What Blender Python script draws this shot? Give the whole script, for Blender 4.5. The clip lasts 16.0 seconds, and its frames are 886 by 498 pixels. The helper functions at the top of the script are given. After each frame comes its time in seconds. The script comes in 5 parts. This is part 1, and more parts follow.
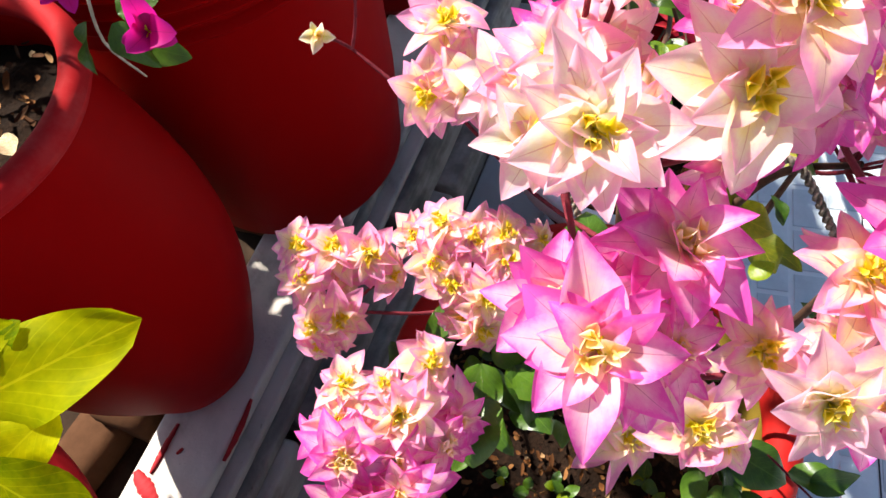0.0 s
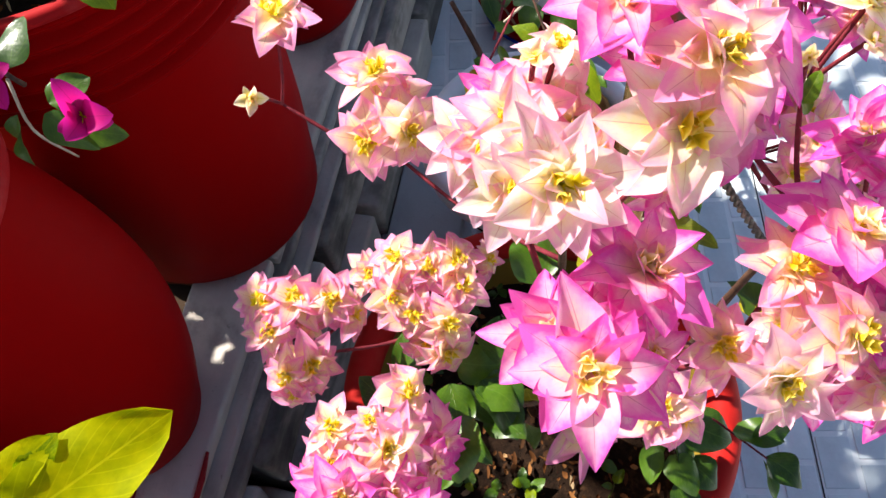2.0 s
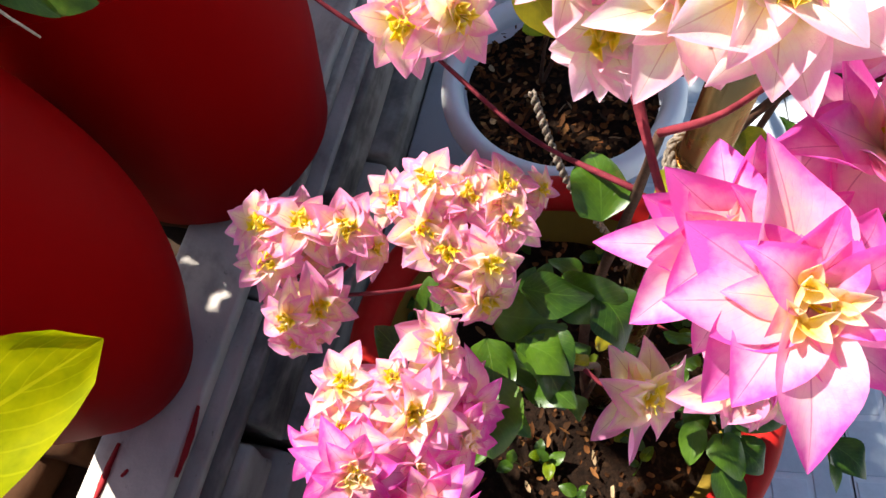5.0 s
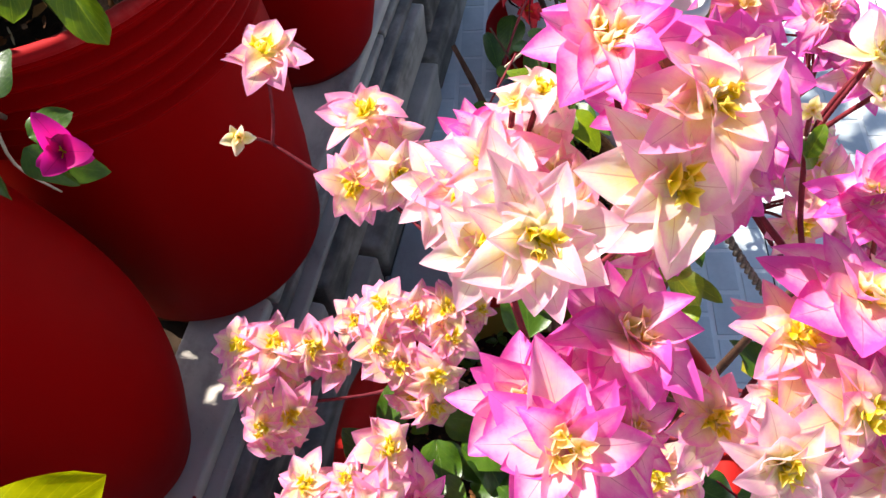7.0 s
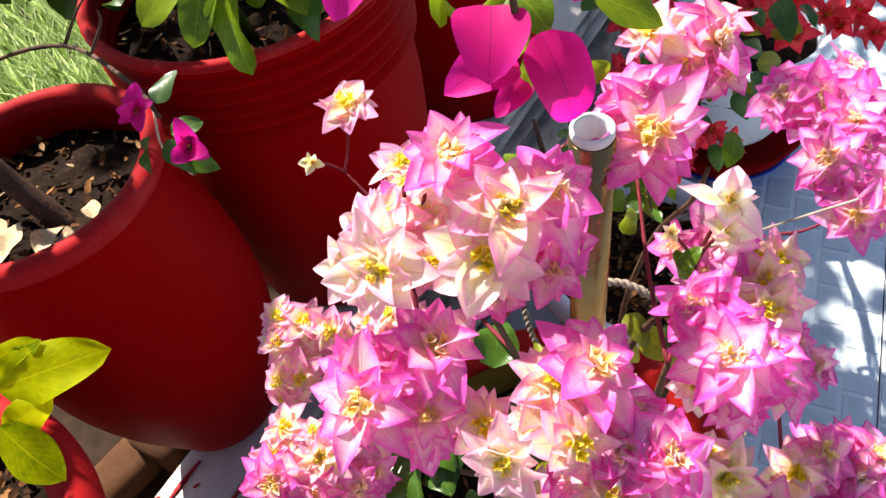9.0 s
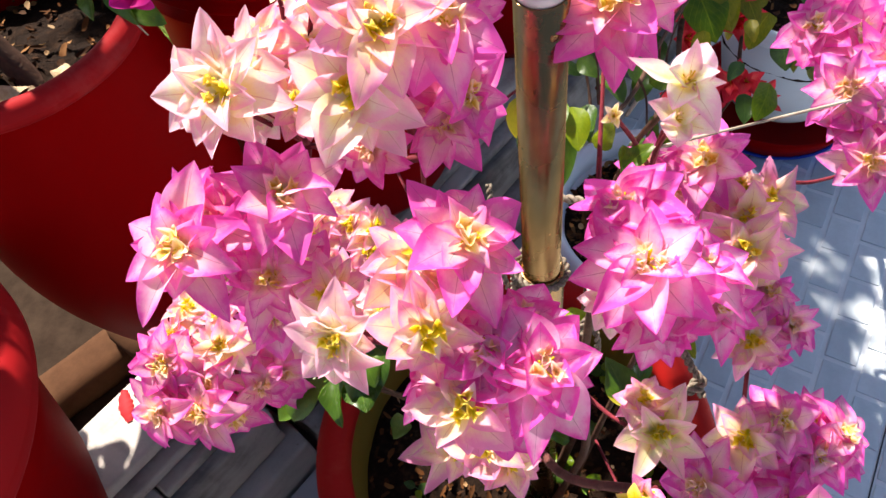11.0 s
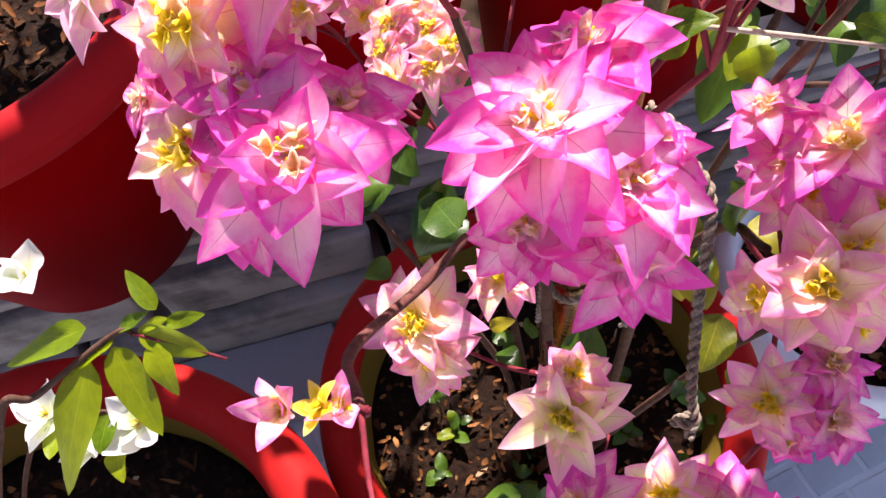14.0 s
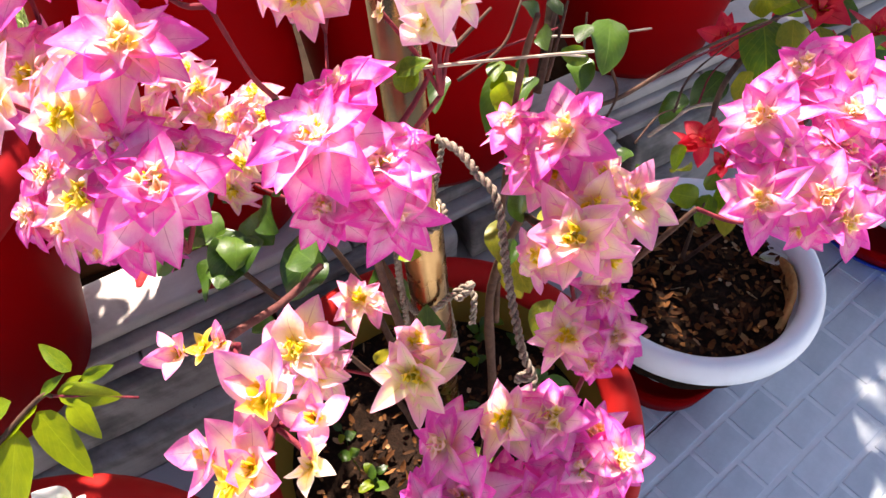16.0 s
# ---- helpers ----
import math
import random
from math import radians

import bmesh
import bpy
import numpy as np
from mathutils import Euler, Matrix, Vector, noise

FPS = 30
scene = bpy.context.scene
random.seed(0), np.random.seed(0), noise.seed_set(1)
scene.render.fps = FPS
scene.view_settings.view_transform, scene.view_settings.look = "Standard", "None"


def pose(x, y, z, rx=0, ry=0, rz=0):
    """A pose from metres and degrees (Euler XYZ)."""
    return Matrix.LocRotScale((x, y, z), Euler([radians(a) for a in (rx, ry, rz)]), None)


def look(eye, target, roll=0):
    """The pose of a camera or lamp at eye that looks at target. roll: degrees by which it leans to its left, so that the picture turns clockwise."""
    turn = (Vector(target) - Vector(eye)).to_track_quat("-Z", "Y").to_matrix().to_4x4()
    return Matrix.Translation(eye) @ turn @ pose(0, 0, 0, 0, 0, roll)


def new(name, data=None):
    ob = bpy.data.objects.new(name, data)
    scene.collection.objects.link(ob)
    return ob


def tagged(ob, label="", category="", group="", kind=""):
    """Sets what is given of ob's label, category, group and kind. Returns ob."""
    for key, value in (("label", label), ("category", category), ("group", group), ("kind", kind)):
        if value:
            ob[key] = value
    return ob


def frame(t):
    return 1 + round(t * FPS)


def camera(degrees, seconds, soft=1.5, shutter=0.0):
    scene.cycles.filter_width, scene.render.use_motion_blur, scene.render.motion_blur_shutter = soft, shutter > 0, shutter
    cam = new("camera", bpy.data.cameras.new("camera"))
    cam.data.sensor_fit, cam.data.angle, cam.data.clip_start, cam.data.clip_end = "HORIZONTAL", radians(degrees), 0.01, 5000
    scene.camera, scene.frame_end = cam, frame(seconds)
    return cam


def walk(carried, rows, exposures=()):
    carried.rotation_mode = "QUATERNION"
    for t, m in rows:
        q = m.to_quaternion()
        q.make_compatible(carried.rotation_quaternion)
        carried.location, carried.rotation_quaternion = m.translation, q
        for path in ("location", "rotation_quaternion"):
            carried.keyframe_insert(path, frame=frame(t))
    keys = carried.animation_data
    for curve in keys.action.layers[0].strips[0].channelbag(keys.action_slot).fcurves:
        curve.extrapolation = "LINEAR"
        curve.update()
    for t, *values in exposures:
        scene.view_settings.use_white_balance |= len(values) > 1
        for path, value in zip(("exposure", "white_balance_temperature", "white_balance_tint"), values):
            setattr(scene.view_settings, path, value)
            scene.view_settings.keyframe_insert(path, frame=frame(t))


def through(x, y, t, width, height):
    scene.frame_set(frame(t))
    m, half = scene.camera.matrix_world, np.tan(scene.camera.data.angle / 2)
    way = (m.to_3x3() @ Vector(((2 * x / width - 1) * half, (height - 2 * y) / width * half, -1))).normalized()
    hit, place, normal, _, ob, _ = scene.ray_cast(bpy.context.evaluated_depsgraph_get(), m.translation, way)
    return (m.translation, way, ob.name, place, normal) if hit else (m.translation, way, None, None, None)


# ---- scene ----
FOV, EXPOSURE = 63.0, 1.55
cam = camera(FOV, 16.0, soft=1.5)
# seconds, eye in metres, turn in degrees
ROWS = [
    (0, 0.0009, 0.0054, 1.0030, 29.33, 7.09, -12.02),
    (0.5, -0.0028, 0.0052, 1.0253, 29.08, 7.37, -19.66),
    (1, 0.0049, 0.0134, 1.0425, 29.72, 6.74, -23.24),
    (1.5, 0.0035, 0.0160, 1.0424, 30.13, 5.90, -23.96),
    (2, -0.0137, 0.0106, 1.0270, 28.79, 5.47, -22.83),
    (2.5, -0.0204, 0.0068, 1.0120, 27.74, 5.69, -22.48),
    (3, -0.0265, 0.0064, 0.9895, 27.09, 5.08, -21.41),
    (3.2, -0.0270, 0.0090, 0.9780, 26.52, 5.10, -21.42),
    (5.5, -0.0276, 0.0375, 0.9595, 26.44, 4.20, -19.57),
    (6, -0.0166, 0.0380, 0.9740, 28.48, 4.53, -18.76),
    (6.5, -0.0063, 0.0337, 0.9914, 29.33, 4.78, -19.91),
    (7, -0.0020, 0.0163, 1.0159, 32.24, 5.32, -21.05),
    (7.5, 0.0035, -0.0024, 1.0382, 33.45, 6.04, -19.65),
    (8, 0.0208, -0.0151, 1.0679, 35.29, 6.81, -12.92),
    (8.5, 0.0590, -0.0340, 1.0797, 37.31, 7.27, -8.07),
    (9, 0.0784, -0.0503, 1.0755, 37.33, 8.33, -2.58),
    (9.5, 0.1005, -0.0563, 1.0624, 36.79, 7.21, 1.54),
    (10, 0.1239, -0.0645, 1.0478, 36.35, 7.13, 4.36),
    (10.2, 0.1290, -0.0670, 1.0440, 36.29, 7.29, 5.05),
    (12.3, 0.1130, 0.0070, 0.9640, 30.09, 4.18, 8.91),
    (12.5, 0.1190, 0.0110, 0.9620, 29.24, 3.19, 14.28),
    (13, 0.1557, 0.0171, 0.9507, 28.97, 2.14, 29.42),
    (13.5, 0.1788, 0.0094, 0.9376, 29.21, 2.29, 38.20),
    (14, 0.2000, -0.0026, 0.9384, 31.21, 3.13, 41.29),
    (14.5, 0.2103, -0.0160, 0.9493, 32.76, 1.82, 39.44),
    (15, 0.2246, -0.0409, 0.9621, 34.96, 1.77, 32.39),
    (15.5, 0.2387, -0.0730, 0.9782, 36.99, 2.03, 27.29),
    (16, 0.2613, -0.0437, 0.9785, 37.82, 3.44, 27.16),
]
walk(cam, [(t, pose(x, y, z, rx, ry, rz)) for t, x, y, z, rx, ry, rz in ROWS], [(0.0, EXPOSURE, 6500, 10), (8.0, EXPOSURE, 6500, 10), (10.0, EXPOSURE + 0.12, 6500, 10), (12.3, EXPOSURE - 0.20, 6900, 20), (13.4, EXPOSURE - 0.06, 6650, 23), (14.0, EXPOSURE + 0.16, 6600, 26), (15.0, EXPOSURE + 0.40, 6650, 26), (16.0, EXPOSURE + 0.52, 6950, 21)])

# ---- sky and sun ----
SUN_TO = Vector((-0.396, 0.507, 0.766)).normalized()
world = bpy.data.worlds.new("sky")
scene.world = world
world.use_nodes = True
wn = world.node_tree
wn.nodes.clear()
sky = wn.nodes.new("ShaderNodeTexSky")
sky.sky_type, sky.sun_disc = "NISHITA", False
sky.sun_elevation = math.asin(SUN_TO.z)
sky.sun_rotation = math.atan2(SUN_TO.x, SUN_TO.y)
back = wn.nodes.new("ShaderNodeBackground")
back.inputs["Strength"].default_value = 0.060
wout = wn.nodes.new("ShaderNodeOutputWorld")
wn.links.new(sky.outputs[0], back.inputs[0])
wn.links.new(back.outputs[0], wout.inputs[0])
sun_data = bpy.data.lights.new("sun", "SUN")
sun_data.energy, sun_data.angle, sun_data.color = 5.0, radians(0.55), (1.0, 0.95, 0.86)
sun = new("sun", sun_data)
sun.matrix_world = look(SUN_TO * 6, (0, 0, 0))


# ---- materials ----
class Mat:
    """A small wrapper that links nodes."""

    def __init__(self, name):
        self.m = bpy.data.materials.new(name)
        self.m.use_nodes = True
        self.t = self.m.node_tree
        self.t.nodes.clear()
        self.out = self.n("ShaderNodeOutputMaterial")

    def n(self, kind, **inputs):
        node = self.t.nodes.new(kind)
        for key, value in inputs.items():
            self.put(node, key.replace("_", " "), value)
        return node

    def put(self, node, key, value):
        socket = node.inputs[int(key) if key.isdigit() else key]
        if isinstance(value, bpy.types.NodeSocket):
            self.t.links.new(value, socket)
        else:
            socket.default_value = value

    def noise(self, scale, detail=4.0, rough=0.6, coord=None, distort=0.0):
        node = self.n("ShaderNodeTexNoise", Scale=scale, Detail=detail, Roughness=rough, Distortion=distort)
        self.t.links.new(coord or self.coords(), node.inputs["Vector"])
        return node.outputs["Fac"]

    def coords(self, kind="Object"):
        return self.n("ShaderNodeTexCoord").outputs[kind]

    def ramp(self, fac, stops):
        node = self.n("ShaderNodeValToRGB")
        ramp = node.color_ramp
        while len(ramp.elements) < len(stops):
            ramp.elements.new(0.5)
        for el, (at, col) in zip(ramp.elements, stops):
            el.position, el.color = at, (*col, 1) if len(col) == 3 else col
        self.t.links.new(fac, node.inputs[0])
        return node.outputs[0]

    def mix(self, fac, a, b, blend="MIX"):
        node = self.t.nodes.new("ShaderNodeMix")
        node.data_type, node.blend_type = "RGBA", blend
        for socket, value in ((node.inputs[0], fac), (node.inputs[6], a), (node.inputs[7], b)):
            if isinstance(value, bpy.types.NodeSocket):
                self.t.links.new(value, socket)
            else:
                socket.default_value = value if not isinstance(value, tuple) else (*value, 1)
        return node.outputs[2]

    def math(self, op, a, b=0.0, c=0.0):
        node = self.t.nodes.new("ShaderNodeMath")
        node.operation = op
        for k, value in enumerate((a, b, c)):
            if isinstance(value, bpy.types.NodeSocket):
                self.t.links.new(value, node.inputs[k])
            else:
                node.inputs[k].default_value = value
        return node.outputs[0]

    def bump(self, height, strength=0.3, distance=0.002):
        return self.n("ShaderNodeBump", Height=height, Strength=strength, Distance=distance).outputs[0]

    def surface(self, color, rough=0.6, normal=None, metal=0.0, gloss=0.5, through=0.0, sheen=None):
        p = self.n("ShaderNodeBsdfPrincipled")
        for key, value in (("Base Color", color), ("Roughness", rough), ("Metallic", metal), ("Specular IOR Level", gloss)):
            self.put(p, key, value if not (key == "Base Color" and isinstance(value, tuple)) else (*value, 1))
        if sheen:
            self.put(p, "Specular Tint", (*sheen, 1))
        if normal is not None:
            self.put(p, "Normal", normal)
        shader = p.outputs[0]
        if through > 0:
            tr = self.n("ShaderNodeBsdfTranslucent")
            self.put(tr, "Color", color if not isinstance(color, tuple) else (*color, 1))
            mixed = self.n("ShaderNodeMixShader", Fac=through)
            self.t.links.new(shader, mixed.inputs[1])
            self.t.links.new(tr.outputs[0], mixed.inputs[2])
            shader = mixed.outputs[0]
        self.t.links.new(shader, self.out.inputs[0])
        return self.m


def rnd(mat):
    return mat.n("ShaderNodeObjectInfo").outputs["Random"]


def bract_material(name, base, mid, tip, vein, through=0.58):
    """Papery bract: base to tip along u, veins across v."""
    m = Mat(name)
    uv = m.n("ShaderNodeUVMap").outputs[0]
    sep = m.n("ShaderNodeSeparateXYZ", Vector=uv)
    u, v = sep.outputs[0], sep.outputs[1]
    wob = m.noise(7.0, 3.0, 0.6, m.coords("Object"))
    edge = m.math("ABSOLUTE", m.math("SUBTRACT", v, 0.5))
    reach = m.math("ADD", m.math("MULTIPLY", u, 0.86), m.math("MULTIPLY", edge, 0.75))
    reach = m.math("ADD", reach, m.math("MULTIPLY", m.math("SUBTRACT", wob, 0.5), 0.55))
    reach = m.math("ADD", reach, m.math("MULTIPLY", m.math("SUBTRACT", rnd(m), 0.5), 0.34))
    color = m.ramp(reach, [(0.18, base), (0.54, mid), (0.90, tip)])
    rib = m.math("LESS_THAN", edge, 0.011)
    # side veins, slanting to the tip
    slant = m.math("ADD", m.math("MULTIPLY", u, 7.0), m.math("MULTIPLY", edge, -9.0))
    side = m.math("LESS_THAN", m.math("ABSOLUTE", m.math("SUBTRACT", m.math("FRACT", slant), 0.5)), 0.035)
    veins = m.math("MULTIPLY", m.math("MAXIMUM", rib, m.math("MULTIPLY", side, 0.22)), 0.50)
    color = m.mix(veins, color, vein)
    grain = m.noise(60.0, 3.0, 0.6, m.coords("Object"))
    relief = m.math("ADD", m.math("MULTIPLY", veins, -0.8), m.math("MULTIPLY", grain, 0.5))
    return m.surface(color, 0.55, m.bump(relief, 0.35, 0.0006), gloss=0.25, through=through)


PINK = bract_material("pink_bract", (0.95, 0.76, 0.55), (0.93, 0.47, 0.64), (0.84, 0.115, 0.51), (0.46, 0.03, 0.22))
HOT = bract_material("deep_pink_bract", (0.96, 0.82, 0.74), (0.95, 0.50, 0.70), (0.87, 0.100, 0.50), (0.42, 0.02, 0.22))
ROSE = bract_material("rose_bract", (0.96, 0.80, 0.46), (0.95, 0.57, 0.58), (0.89, 0.22, 0.53), (0.50, 0.06, 0.22))
BLUSH = bract_material("blush_bract", (0.95, 0.85, 0.34), (0.95, 0.74, 0.54), (0.91, 0.34, 0.57), (0.55, 0.10, 0.22))
CREAM = bract_material("cream_bract", (0.94, 0.86, 0.32), (0.96, 0.89, 0.70), (0.94, 0.54, 0.66), (0.60, 0.26, 0.24))
YELLOW = bract_material("yellow_bract", (0.72, 0.62, 0.01), (0.86, 0.70, 0.03), (0.90, 0.72, 0.16), (0.46, 0.36, 0.02))
GILT = bract_material("gilt_bract", (0.88, 0.72, 0.09), (0.95, 0.80, 0.34), (0.96, 0.74, 0.56), (0.50, 0.30, 0.08))
AMBER = bract_material("amber_bract", (0.88, 0.62, 0.20), (0.94, 0.72, 0.42), (0.95, 0.66, 0.60), (0.42, 0.15, 0.05))
LIME = bract_material("lime_bract", (0.78, 0.74, 0.16), (0.90, 0.80, 0.46), (0.93, 0.50, 0.57), (0.40, 0.34, 0.08))
MAGENTA = bract_material("magenta_bract", (0.58, 0.005, 0.17), (0.66, 0.006, 0.22), (0.64, 0.010, 0.28), (0.24, 0.0, 0.08))
SCARLET = bract_material("scarlet_bract", (0.82, 0.14, 0.12), (0.80, 0.055, 0.075), (0.70, 0.025, 0.06), (0.34, 0.0, 0.01))
WHITE = bract_material("white_bract", (0.66, 0.74, 0.36), (0.88, 0.90, 0.80), (0.90, 0.90, 0.85), (0.5, 0.6, 0.3))


def leaf_material(name, dark, light, through=0.38, rough=0.42, gloss=0.4):
    m = Mat(name)
    uv = m.n("ShaderNodeUVMap").outputs[0]
    sep = m.n("ShaderNodeSeparateXYZ", Vector=uv)
    edge = m.math("ABSOLUTE", m.math("SUBTRACT", sep.outputs[1], 0.5))
    blot = m.math("ADD", m.math("MULTIPLY", m.noise(9.0, 4.0), 0.6), m.math("MULTIPLY", rnd(m), 0.5))
    color = m.ramp(blot, [(0.25, dark), (0.85, light)])
    rib = m.math("LESS_THAN", edge, 0.014)
    slant = m.math("ADD", m.math("MULTIPLY", sep.outputs[0], 8.0), m.math("MULTIPLY", edge, -8.0))
    side = m.math("LESS_THAN", m.math("ABSOLUTE", m.math("SUBTRACT", m.math("FRACT", slant), 0.5)), 0.05)
    veins = m.math("MAXIMUM", rib, m.math("MULTIPLY", side, 0.5))
    color = m.mix(m.math("MULTIPLY", veins, 0.4), color, tuple(min(1.0, c * 1.35 + 0.01) for c in light))
    relief = m.math("ADD", m.math("MULTIPLY", veins, -1.0), m.math("MULTIPLY", m.noise(12.0, 2.0), 0.5))
    return m.surface(color, rough, m.bump(relief, 0.4, 0.0008), gloss=gloss, through=through)


LEAF = leaf_material("green_leaf", (0.018, 0.050, 0.005), (0.066, 0.135, 0.007), 0.30, 0.36)
LEAF_BRIGHT = leaf_material("young_leaf", (0.06, 0.13, 0.003), (0.24, 0.31, 0.004), 0.50, 0.36)
LEAF_FRESH = leaf_material("fresh_leaf", (0.075, 0.155, 0.002), (0.27, 0.34, 0.003), 0.54, 0.38)
# sun shining through the leaf is put into this strong yellow-green
LEAF_LIT = leaf_material("backlit_yellow_green_leaf", (0.15, 0.23, 0.001), (0.60, 0.58, 0.001), 0.72, 0.55, 0.04)
LEAF_GOLD = leaf_material("yellowing_leaf", (0.13, 0.16, 0.01), (0.36, 0.30, 0.012), 0.5)


def bark_material(name, dark, light, scale=160.0):
    m = Mat(name)
    streak = m.noise(scale, 5.0, 0.65, distort=0.6)
    patch = m.noise(scale * 0.15, 3.0)
    color = m.ramp(m.math("ADD", m.math("MULTIPLY", streak, 0.6), m.math("MULTIPLY", patch, 0.45)), [(0.35, dark), (0.72, light)])
    return m.surface(color, 0.8, m.bump(streak, 0.6, 0.0015), gloss=0.2)


BARK = bark_material("grey_brown_bark", (0.026, 0.011, 0.007), (0.11, 0.055, 0.034))
RUSSET = bark_material("russet_bark", (0.045, 0.012, 0.011), (0.16, 0.055, 0.045))
TWIG = bark_material("crimson_twig", (0.075, 0.006, 0.012), (0.23, 0.028, 0.040))
PALE_TWIG = bark_material("dry_twig", (0.20, 0.15, 0.11), (0.50, 0.43, 0.34))


def plastic(name, color, dust, rough=0.42, gloss=0.22, sheen=None):
    m = Mat(name)
    scuff = m.noise(14.0, 6.0, 0.7)
    fine = m.noise(420.0, 3.0)
    scuff = m.math("ADD", m.math("MULTIPLY", scuff, 0.7), m.math("MULTIPLY", m.noise(1.0, 4.0, 0.6, m.n("ShaderNodeMapping", Vector=m.coords("Object"), Scale=(60.0, 60.0, 9.0)).outputs[0]), 0.3))
    grime = m.ramp(scuff, [(0.52, (0, 0, 0)), (0.80, (1, 1, 1))])
    color = m.mix(m.math("MULTIPLY", grime, 0.35), color, dust)
    wear = m.math("ADD", rough, m.math("MULTIPLY", scuff, 0.22))
    return m.surface(color, wear, m.bump(m.math("ADD", m.math("MULTIPLY", fine, 0.25), scuff), 0.14, 0.0015), gloss=gloss, sheen=sheen)


RED_POT = plastic("red_plastic", (0.23, 0.0002, 0.0008), (0.28, 0.005, 0.005), 0.48, 0.10, (1.0, 0.16, 0.16))
RED_RIM = plastic("bright_red_plastic", (0.34, 0.012, 0.010), (0.44, 0.075, 0.050), 0.5, 0.14, (1.0, 0.3, 0.28))
DUSTY_RIM = plastic("dusty_red_lip", (0.30, 0.008, 0.010), (0.50, 0.14, 0.13), 0.6, 0.15, (1.0, 0.4, 0.4))
INNER_RIM = plastic("yellowed_inner_plastic", (0.20, 0.13, 0.015), (0.10, 0.06, 0.02), 0.6)
WHITE_POT = plastic("white_plastic", (0.74, 0.76, 0.79), (0.50, 0.47, 0.42), 0.4)
BLUE_PLASTIC = plastic("blue_plastic", (0.012, 0.045, 0.42), (0.05, 0.08, 0.3))
PVC = plastic("grey_white_pvc", (0.60, 0.59, 0.59), (0.30, 0.28, 0.26), 0.5)


def soil_material():
    m = Mat("dry_potting_soil")
    a, b = m.noise(120.0, 8.0, 0.7), m.noise(22.0, 4.0)
    color = m.ramp(m.math("ADD", m.math("MULTIPLY", a, 0.7), m.math("MULTIPLY", b, 0.4)), [(0.34, (0.003, 0.002, 0.0012)), (0.58, (0.018, 0.009, 0.005)), (0.78, (0.065, 0.032, 0.015)), (0.92, (0.14, 0.075, 0.034))])
    return m.surface(color, 0.95, m.bump(a, 0.9, 0.006), gloss=0.1)


SOIL = soil_material()


def litter_material():
    m = Mat("leaf_litter")
    isl = m.n("ShaderNodeNewGeometry").outputs["Random Per Island"]
    tone = m.ramp(isl, [(0.0, (0.03, 0.012, 0.004)), (0.40, (0.07, 0.026, 0.008)), (0.72, (0.17, 0.062, 0.016)), (0.93, (0.32, 0.15, 0.05)), (1.0, (0.58, 0.43, 0.25))])
    color = m.mix(m.math("MULTIPLY", m.noise(200.0, 4.0), 0.5), tone, (0.03, 0.012, 0.004))
    return m.surface(color, 0.85, m.bump(m.noise(300.0), 0.5, 0.001), gloss=0.15, through=0.12)


LITTER = litter_material()


def whitewash(name, shade, grime):
    m = Mat(name)
    c = m.coords("Object")
    # brushed paint: long faint drags, soft dirty clouds, and a few flaked specks
    drag = m.noise(1.0, 5.0, 0.6, m.n("ShaderNodeMapping", Vector=c, Scale=(3.5, 16.0, 30.0)).outputs[0])
    cloud = m.noise(7.0, 5.0, 0.62, c, 0.3)
    fleck = m.noise(70.0, 5.0, 0.65, c)
    worn = m.math("ADD", m.math("MULTIPLY", drag, 0.34), m.math("MULTIPLY", cloud, 0.70))
    worn = m.math("ADD", worn, m.math("MULTIPLY", m.math("SUBTRACT", rnd(m), 0.5), 0.08))
    color = m.ramp(worn, [(grime - 0.10, tuple(0.20 * c for c in shade)), (grime, tuple(0.46 * c for c in shade)), (grime + 0.08, tuple(0.80 * c for c in shade)), (grime + 0.20, shade)])
    flaked = m.ramp(fleck, [(0.66, (0, 0, 0)), (0.72, (1, 1, 1))])
    color = m.mix(m.math("MULTIPLY", flaked, 0.55), color, (0.07, 0.055, 0.045))
    return m.surface(color, 0.85, m.bump(m.math("ADD", m.math("MULTIPLY", drag, 0.8), m.math("MULTIPLY", fleck, 0.5)), 0.6, 0.004), gloss=0.2)


LIME_WASH = whitewash("weathered_whitewash", (0.47, 0.42, 0.38), 0.46)
PLINTH = whitewash("plain_grey_render", (0.40, 0.40, 0.41), 0.30)
FRESH_WASH = whitewash("fresh_whitewash", (0.54, 0.48, 0.43), 0.38)


def tile_material(name, dark, light, gloss=0.35, rough=0.62):
    m = Mat(name)
    mott = m.noise(30.0, 6.0, 0.7)
    cloud = m.noise(5.0, 3.0)
    fac = m.math("ADD", m.math("MULTIPLY", mott, 0.55), m.math("MULTIPLY", m.math("ADD", rnd(m), cloud), 0.25))
    color = m.ramp(fac, [(0.30, dark), (0.72, light)])
    return m.surface(color, rough, m.bump(m.noise(260.0, 4.0), 0.35, 0.0008), gloss=gloss)


TILE = tile_material("blue_grey_tile", (0.40, 0.455, 0.49), (0.63, 0.68, 0.71), 0.5, 0.42)
GROUT = tile_material("pale_grout", (0.56, 0.60, 0.625), (0.73, 0.76, 0.775))
JOINT = tile_material("dark_joint", (0.02, 0.02, 0.022), (0.10, 0.10, 0.105), 0.1, 0.9)
EARTH = tile_material("bare_earth", (0.016, 0.010, 0.007), (0.055, 0.036, 0.024), 0.03, 0.95)
CONCRETE = tile_material("grey_concrete", (0.22, 0.215, 0.21), (0.40, 0.39, 0.38))
BRICK = tile_material("worn_brick", (0.025, 0.011, 0.006), (0.085, 0.040, 0.020), 0.05, 0.9)
